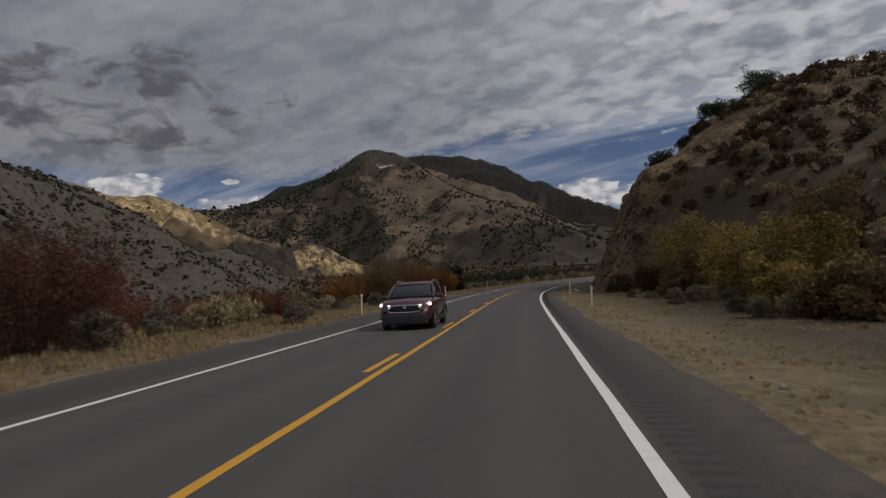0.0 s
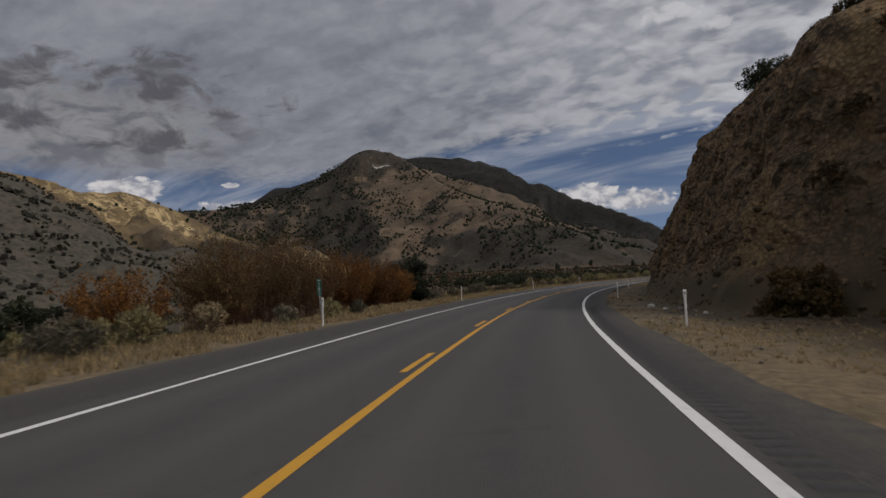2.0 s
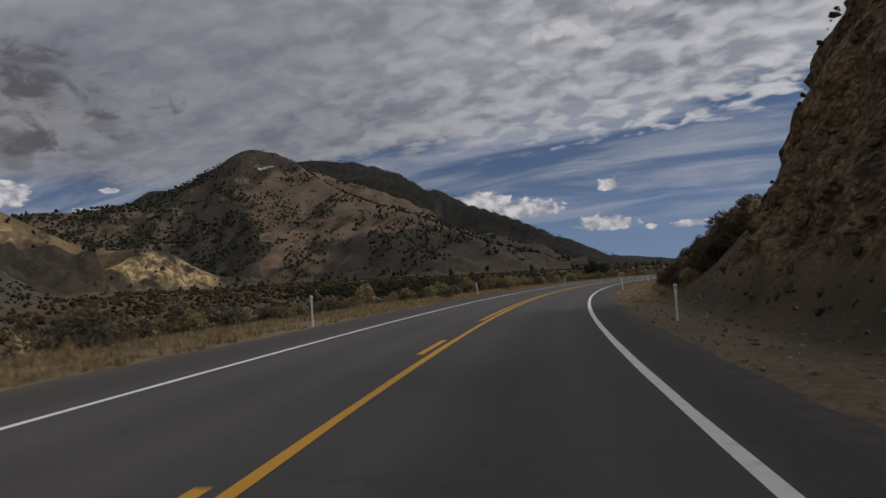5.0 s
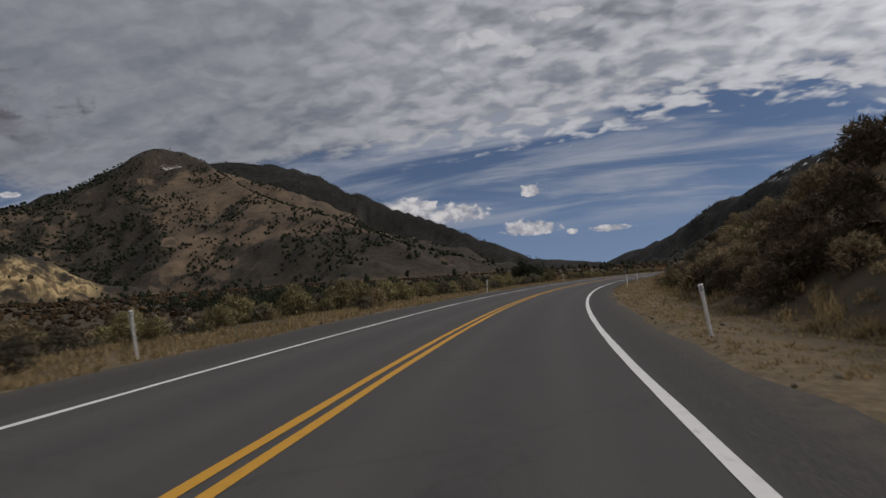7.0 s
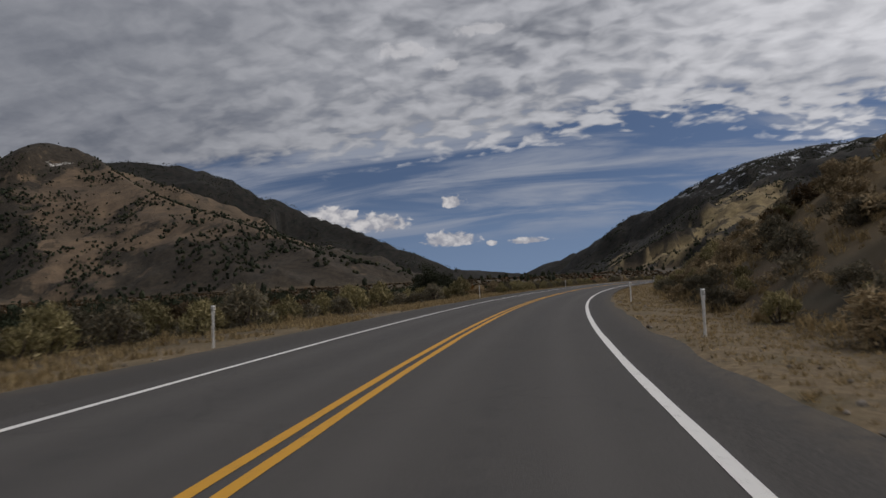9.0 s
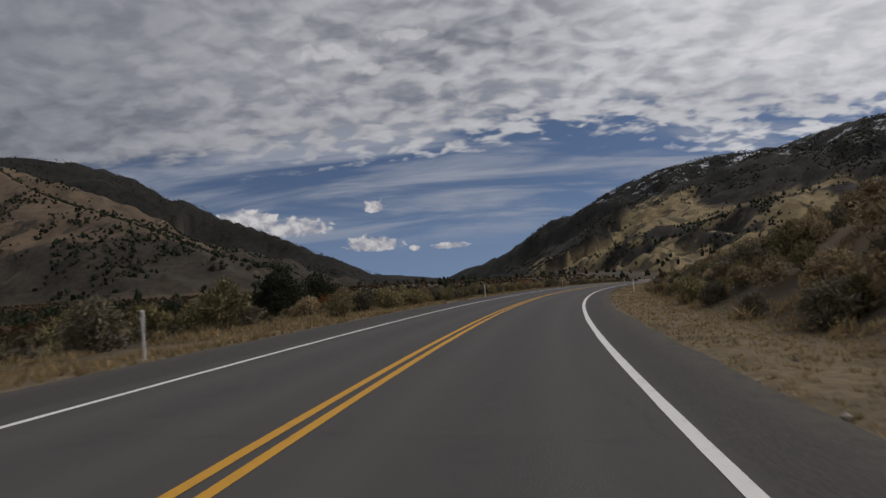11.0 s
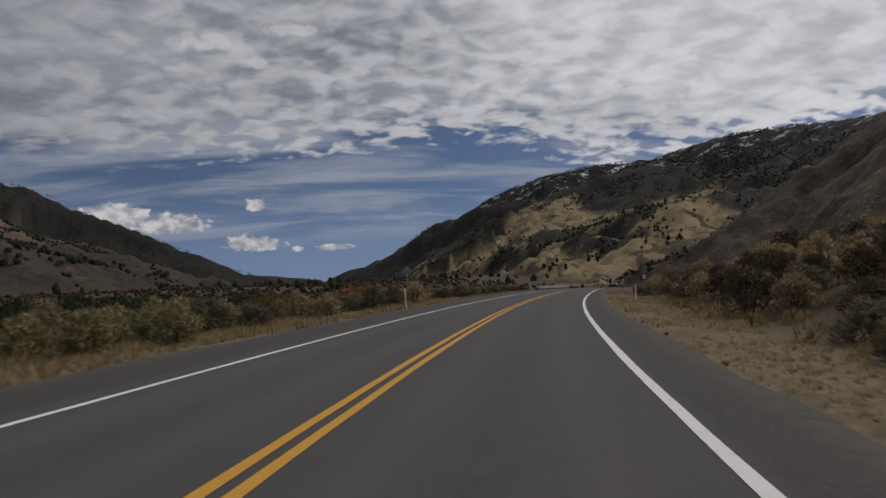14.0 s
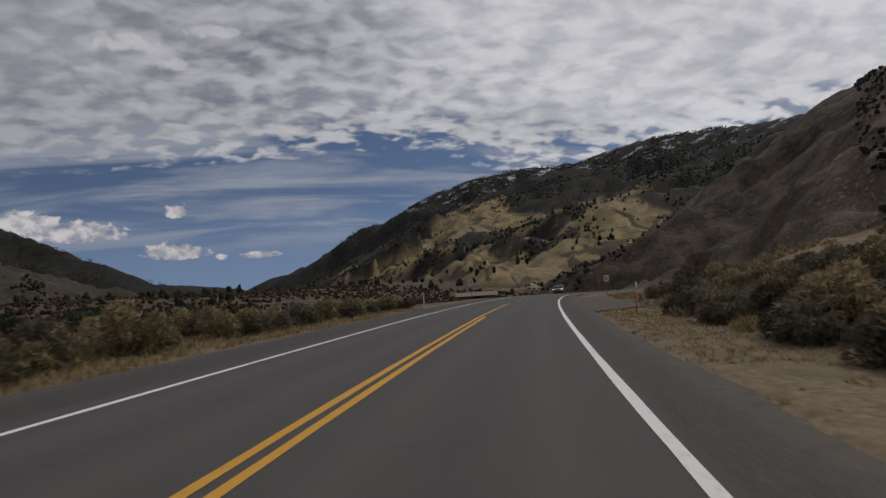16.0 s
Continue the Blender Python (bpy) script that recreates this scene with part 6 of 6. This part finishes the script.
rail_fence("pale low rail along the field's edge", 206.2, 371.0, 210.6, 367.0, -9.0, 0.42, (0.35,), 4, PALE)
rail_fence("pale low rail along the field's edge", 166.2, 342.6, 169.2, 340.6, -8.9, 0.6, (0.55,), 3, PALE)
rail_fence("pale steel truss railing of a small river bridge", 218.5, 404.2, 225.0, 399.4, -9.6, 1.4, (0.15, 1.3), 8, PALE, True)

# bleached plank lying on the verge
x, y = xy(401.0, 6.9)
bm = bmesh.new()
box(bm, (-0.55, -0.09, -0.03), (0.55, 0.09, 0.05), 0.015, 2)
for v in bm.verts:
    v.co.z += 0.02 * math.sin(v.co.x * 5)
plank = bm_part("plank", bm, PALE, None)
plank.matrix_basis = pose(float(x), float(y), float(ground_z(x, y)[0]) + 0.05, 0, 3, 8)
tagged(plank, "short bleached timber plank lying on the dry verge", "plank")


# low farm shed, far off beyond the bend
def shed(x, y, z, turn):
    t = thing("farm_shed", "low weathered orange-brown farm shed by the far bend", "building")
    wood = plain_material("orange_brown_boards", (0.19, 0.085, 0.035), 0.85, 0, 0.3, 6)
    tin = plain_material("rusty_tin_roof", (0.20, 0.15, 0.11), 0.6, 0.3, 0.4, 4)
    for lo, hi in (((-4.5, -2.6, -0.5), (-4.38, 2.6, 2.0)), ((4.38, -2.6, -0.5), (4.5, 2.6, 2.0)), ((-4.38, 2.48, -0.5), (4.38, 2.6, 2.0)), ((-4.38, -2.6, -0.5), (-1.0, -2.48, 2.0)), ((1.0, -2.6, -0.5), (4.38, -2.48, 2.0))):
        bm = bmesh.new()
        box(bm, lo, hi)
        bm_part("wall", bm, wood, t)
    bm = bmesh.new()
    for sgn in (-1, 1):
        v = [bm.verts.new(c) for c in ((-4.9, sgn * 3.0, 1.95), (4.9, sgn * 3.0, 1.95), (4.9, 0, 2.75), (-4.9, 0, 2.75), (-4.9, sgn * 3.0, 1.88), (4.9, sgn * 3.0, 1.88), (4.9, 0, 2.68), (-4.9, 0, 2.68))]
        for q in ((0, 1, 2, 3), (4, 5, 6, 7), (0, 1, 5, 4), (1, 2, 6, 5), (3, 0, 4, 7)):
            bm.faces.new([v[i] for i in q])
    bmesh.ops.recalc_face_normals(bm, faces=bm.faces)
    bm_part("roof", bm, tin, t)
    t.matrix_basis = pose(x, y, z, 0, 0, turn)
    return t


shed(283.5, 421.0, float(ground_z(283.5, 421.0)[0]), -47)


# ---------------------------------------------------------------- vehicles
def loft(stations, name, mat, parent, label="", caps=True):
    """Skins cross-sections (half outlines from the keel round to the ridge), mirrored."""
    rings = []
    for x, half in stations:
        right = [(x, y, z) for y, z in half]
        left = [(x, -y, z) for y, z in half[::-1] if y > 1e-6]
        rings.append(right + left)
    n = len(rings[0])
    bm = bmesh.new()
    vs = [[bm.verts.new(p) for p in r] for r in rings]
    for a, b in zip(vs[:-1], vs[1:]):
        for i in range(n):
            j = (i + 1) % n
            bm.faces.new((a[i], a[j], b[j], b[i]))
    if caps:
        bm.faces.new(vs[0][::-1])
        bm.faces.new(vs[-1])
    bmesh.ops.recalc_face_normals(bm, faces=bm.faces)
    return bm_part(name, bm, mat, parent, label, True)


def vehicle(name, label, paint, lamp, pickup=False):
    """A family car: nose at x = 0, tail at x = 4.95, wheels on z = 0."""
    t = thing(name, label, "car")

    def sect(w, low, belt, top):
        return [(0.0, low), (w * 0.80, low), (w * 0.95, low + 0.10), (w, low + 0.30), (w * 0.995, belt - 0.20), (w * 0.955, belt - 0.03), (w * 0.88, top), (0.0, top + 0.035)]

    deck = 1.02 if pickup else 1.12
    loft([(0.00, sect(0.62, 0.42, 0.84, 0.86)), (0.06, sect(0.82, 0.34, 0.92, 0.96)), (0.22, sect(0.90, 0.30, 0.98, 1.03)), (0.60, sect(0.945, 0.28, 1.02, 1.08)), (1.10, sect(0.955, 0.28, 1.05, 1.11)),
          (1.50, sect(0.96, 0.28, 1.07, 1.13)), (2.60, sect(0.965, 0.27, 1.08, 1.12)), (3.80, sect(0.965, 0.28, 1.09, 1.12)), (4.60, sect(0.94, 0.32, 1.10, deck)), (4.88, sect(0.89, 0.38, 1.08, deck)), (4.95, sect(0.80, 0.46, 1.02, deck - 0.06))], "body", paint, t)
    end = 3.3 if pickup else 4.72

    def cab(x, w0, w1, z0, z1):
        return (x, [(0.0, z0), (w0, z0), (w0 * 0.985, z0 + 0.10), (w1 * 1.03, z1 - 0.06), (w1 * 0.9, z1), (0.0, z1 + 0.015)])

    loft([cab(1.28, 0.82, 0.80, 1.08, 1.12), cab(1.55, 0.85, 0.78, 1.08, 1.32), cab(2.05, 0.87, 0.72, 1.08, 1.62), cab(2.30, 0.87, 0.71, 1.08, 1.665), cab(end - 0.75, 0.87, 0.70, 1.08, 1.665), cab(end - 0.3, 0.85, 0.70, 1.08, 1.61), cab(end, 0.82, 0.76, 1.08, 1.20)], "window_band", GLASS, t, "dark tinted windows")
    roof_st = []
    for x, w, z in ((2.02, 0.66, 1.615), (2.16, 0.725, 1.66), (2.6, 0.735, 1.70), (end - 0.9, 0.725, 1.70), (end - 0.5, 0.70, 1.675), (end - 0.28, 0.66, 1.635)):
        roof_st.append((x, [(0.0, z - 0.03), (w * 0.9, z - 0.035), (w, z - 0.02), (w * 0.93, z + 0.012), (0.0, z + 0.03)]))
    loft(roof_st, "roof", paint, t)
    for sgn in (-1, 1):
        for x0, z0, x1, z1 in ((1.30, 1.10, 2.06, 1.63), (2.85, 1.10, 2.80, 1.67), (end - 1.15, 1.10, end - 1.05, 1.67), (end - 0.02, 1.14, end - 0.30, 1.63)):
            y0, y1 = 0.855 + 0.02, 0.725
            v, f = tube([(x0, sgn * y0, z0), ((x0 + x1) / 2, sgn * (y0 * 0.5 + y1 * 0.5 + 0.02), (z0 + z1) / 2 + 0.02), (x1, sgn * y1, z1)], [0.045, 0.04, 0.04], 6)
            part("pillar", v, f, paint, t, "", True)
        # lamps, mirrors, rails, sills, arches
        bm = bmesh.new()
        box(bm, (-0.26, -0.075, -0.055), (0.26, 0.075, 0.055), 0.035, 3)
        hl = bm_part("headlight", bm, lamp, t, "clear headlamp", True)
        hl.matrix_basis = pose(0.16, sgn * 0.70, 0.88, 0, -8, sgn * 58)
        bm = bmesh.new()
        box(bm, (-0.09, -0.13, -0.075), (0.09, 0.13, 0.075), 0.04, 3)
        mr = bm_part("wing_mirror", bm, paint, t, "", True)
        mr.matrix_basis = pose(1.62, sgn * 1.06, 1.16)
        v, f = tube([(2.3, sgn * 0.68, 1.72), (2.5, sgn * 0.69, 1.77), (end - 1.0, sgn * 0.68, 1.77), (end - 0.8, sgn * 0.67, 1.71)], [0.018, 0.022, 0.022, 0.018], 6)
        part("roof_rail", v, f, CHROME, t, "silver roof rail", True)
        bm = bmesh.new()
        box(bm, (0.95, sgn * 0.955 - 0.03, 0.24), (3.95, sgn * 0.955 + 0.03, 0.40), 0.025, 2)
        bm_part("sill", bm, BLACK, t, "black lower sill")
        for x in (0.95, 3.83):
            u = np.linspace(0, math.pi, 11)
            v, f = tube(np.stack([x + 0.42 * np.cos(u), np.full(11, sgn * 0.955), 0.36 + 0.42 * np.sin(u)], 1), np.full(11, 0.05), 6)
            part("wheel_arch", v, f, BLACK, t, "dark wheel arch")
            w = tagged(new("wheel"))
            w.parent = t
            w.location = (x, sgn * 0.86, 0.36)
            a = np.linspace(0, 2 * math.pi, 28, endpoint=False)
            prof = [(0.23, -0.10), (0.33, -0.115), (0.36, -0.09), (0.365, 0.0), (0.36, 0.09), (0.33, 0.115), (0.23, 0.10)]
            v = np.array([[r * math.cos(q), k, r * math.sin(q)] for r, k in prof for q in a])
            part("tyre", v, grid_faces(len(prof), 28, True), RUBBER, w, "", True)
            bm = bmesh.new()
            bmesh.ops.create_cone(bm, cap_ends=True, segments=28, radius1=0.235, radius2=0.235, depth=0.05, matrix=Matrix.Translation((0, sgn * 0.055, 0)) @ Matrix.Rotation(radians(90), 4, "X"))
            bm_part("brake_disc", bm, BLACK, w)
            bm = bmesh.new()
            for k in range(5):
                q = Matrix.Rotation(k * 2 * math.pi / 5, 4, "Y")
                r = bmesh.ops.create_cube(bm, size=1.0, matrix=q @ Matrix.Translation((0, sgn * 0.095, 0.115)) @ Matrix.Diagonal((0.065, 0.03, 0.23, 1)))
            bmesh.ops.create_cone(bm, cap_ends=True, segments=16, radius1=0.06, radius2=0.05, depth=0.05, matrix=Matrix.Translation((0, sgn * 0.10, 0)) @ Matrix.Rotation(radians(90), 4, "X"))
            bm_part("rim", bm, RIM, w, "silver alloy rim")
    # grille: dark mouth with a bright surround, and the lower intake
    bm = bmesh.new()
    box(bm, (-0.02, -0.56, 0.66), (0.10, 0.56, 0.86), 0.04, 3)
    gr = bm_part("grille", bm, BLACK, t, "black grille mouth")
    u = np.linspace(0, 2 * math.pi, 25)
    ring = np.stack([np.full(25, -0.03), 0.60 * np.sign(np.cos(u)) * np.abs(np.cos(u)) ** 0.5, 0.76 + 0.125 * np.sign(np.sin(u)) * np.abs(np.sin(u)) ** 0.5], 1)
    v, f = tube(ring, np.full(25, 0.026), 6)
    part("surround", v, f, CHROME, gr, "bright chrome surround", True)
    for k in range(4):
        bm = bmesh.new()
        box(bm, (-0.035, -0.54, 0.685 + 0.043 * k), (-0.015, 0.54, 0.697 + 0.043 * k))
        bm_part("slat", bm, BLACK, gr)
    bm = bmesh.new()
    box(bm, (-0.03, -0.80, 0.20), (0.14, 0.80, 0.54), 0.05, 3)
    bm_part("lower_bumper", bm, BLACK, t, "black lower bumper", True)
    bm = bmesh.new()
    bmesh.ops.create_icosphere(bm, subdivisions=2, radius=0.05, matrix=Matrix.Translation((-0.03, 0, 0.80)) @ Matrix.Diagonal((0.4, 1.4, 1, 1)))
    bm_part("badge", bm, CHROME, t, "plain bright badge", True)
    return t


def park(ob, s, u):
    """Stands a vehicle in the oncoming lane, nose towards the viewer."""
    x, y = xy(s, u)
    head = float(np.interp(s, LINE_S, np.degrees(LINE_H)))
    ob.matrix_basis = pose(float(x), float(y), float(road_z(s, u)) + 0.004, 0, math.degrees(math.atan(0.03)), 90 - head)
    return ob


park(vehicle("suv", "dark maroon suv with lit headlamps in the oncoming lane", MAROON, LIT_LAMP), 22.6, -3.90)
park(vehicle("suv", "distant dark car with lit headlamps on the bend", CHARCOAL, LIT_LAMP), 505.0, -4.6)


# ---------------------------------------------------------------- rumble strip beside the white line
def rumble(s0, s1, u0, u1, step):
    s = np.arange(s0, s1, step)
    n = len(s)
    uu, ds = np.array([u0, u1, u1, u0]), np.array([0.0, 0.0, 0.16, 0.16])
    S, U = s[:, None] + ds[None], np.repeat(uu[None], n, 0)
    x, y = xy(S, U)
    # flat bars just above the asphalt; their dark colour paints the grooves' shade
    v = np.stack([x, y, road_z(S, U) + 0.004], -1).reshape(-1, 3)
    f = np.arange(4 * n).reshape(n, 4)[:, ::-1]
    ob = mesh_object("rumble_strip", v, f, plain_material("groove_shade", (0.036, 0.034, 0.033), 0.95))
    return tagged(ob, "dark milled rumble grooves across the paved shoulder", "rumble strip", kind="stuff")


rumble(-3.0, 84.0, 1.66, 2.06, 0.31)
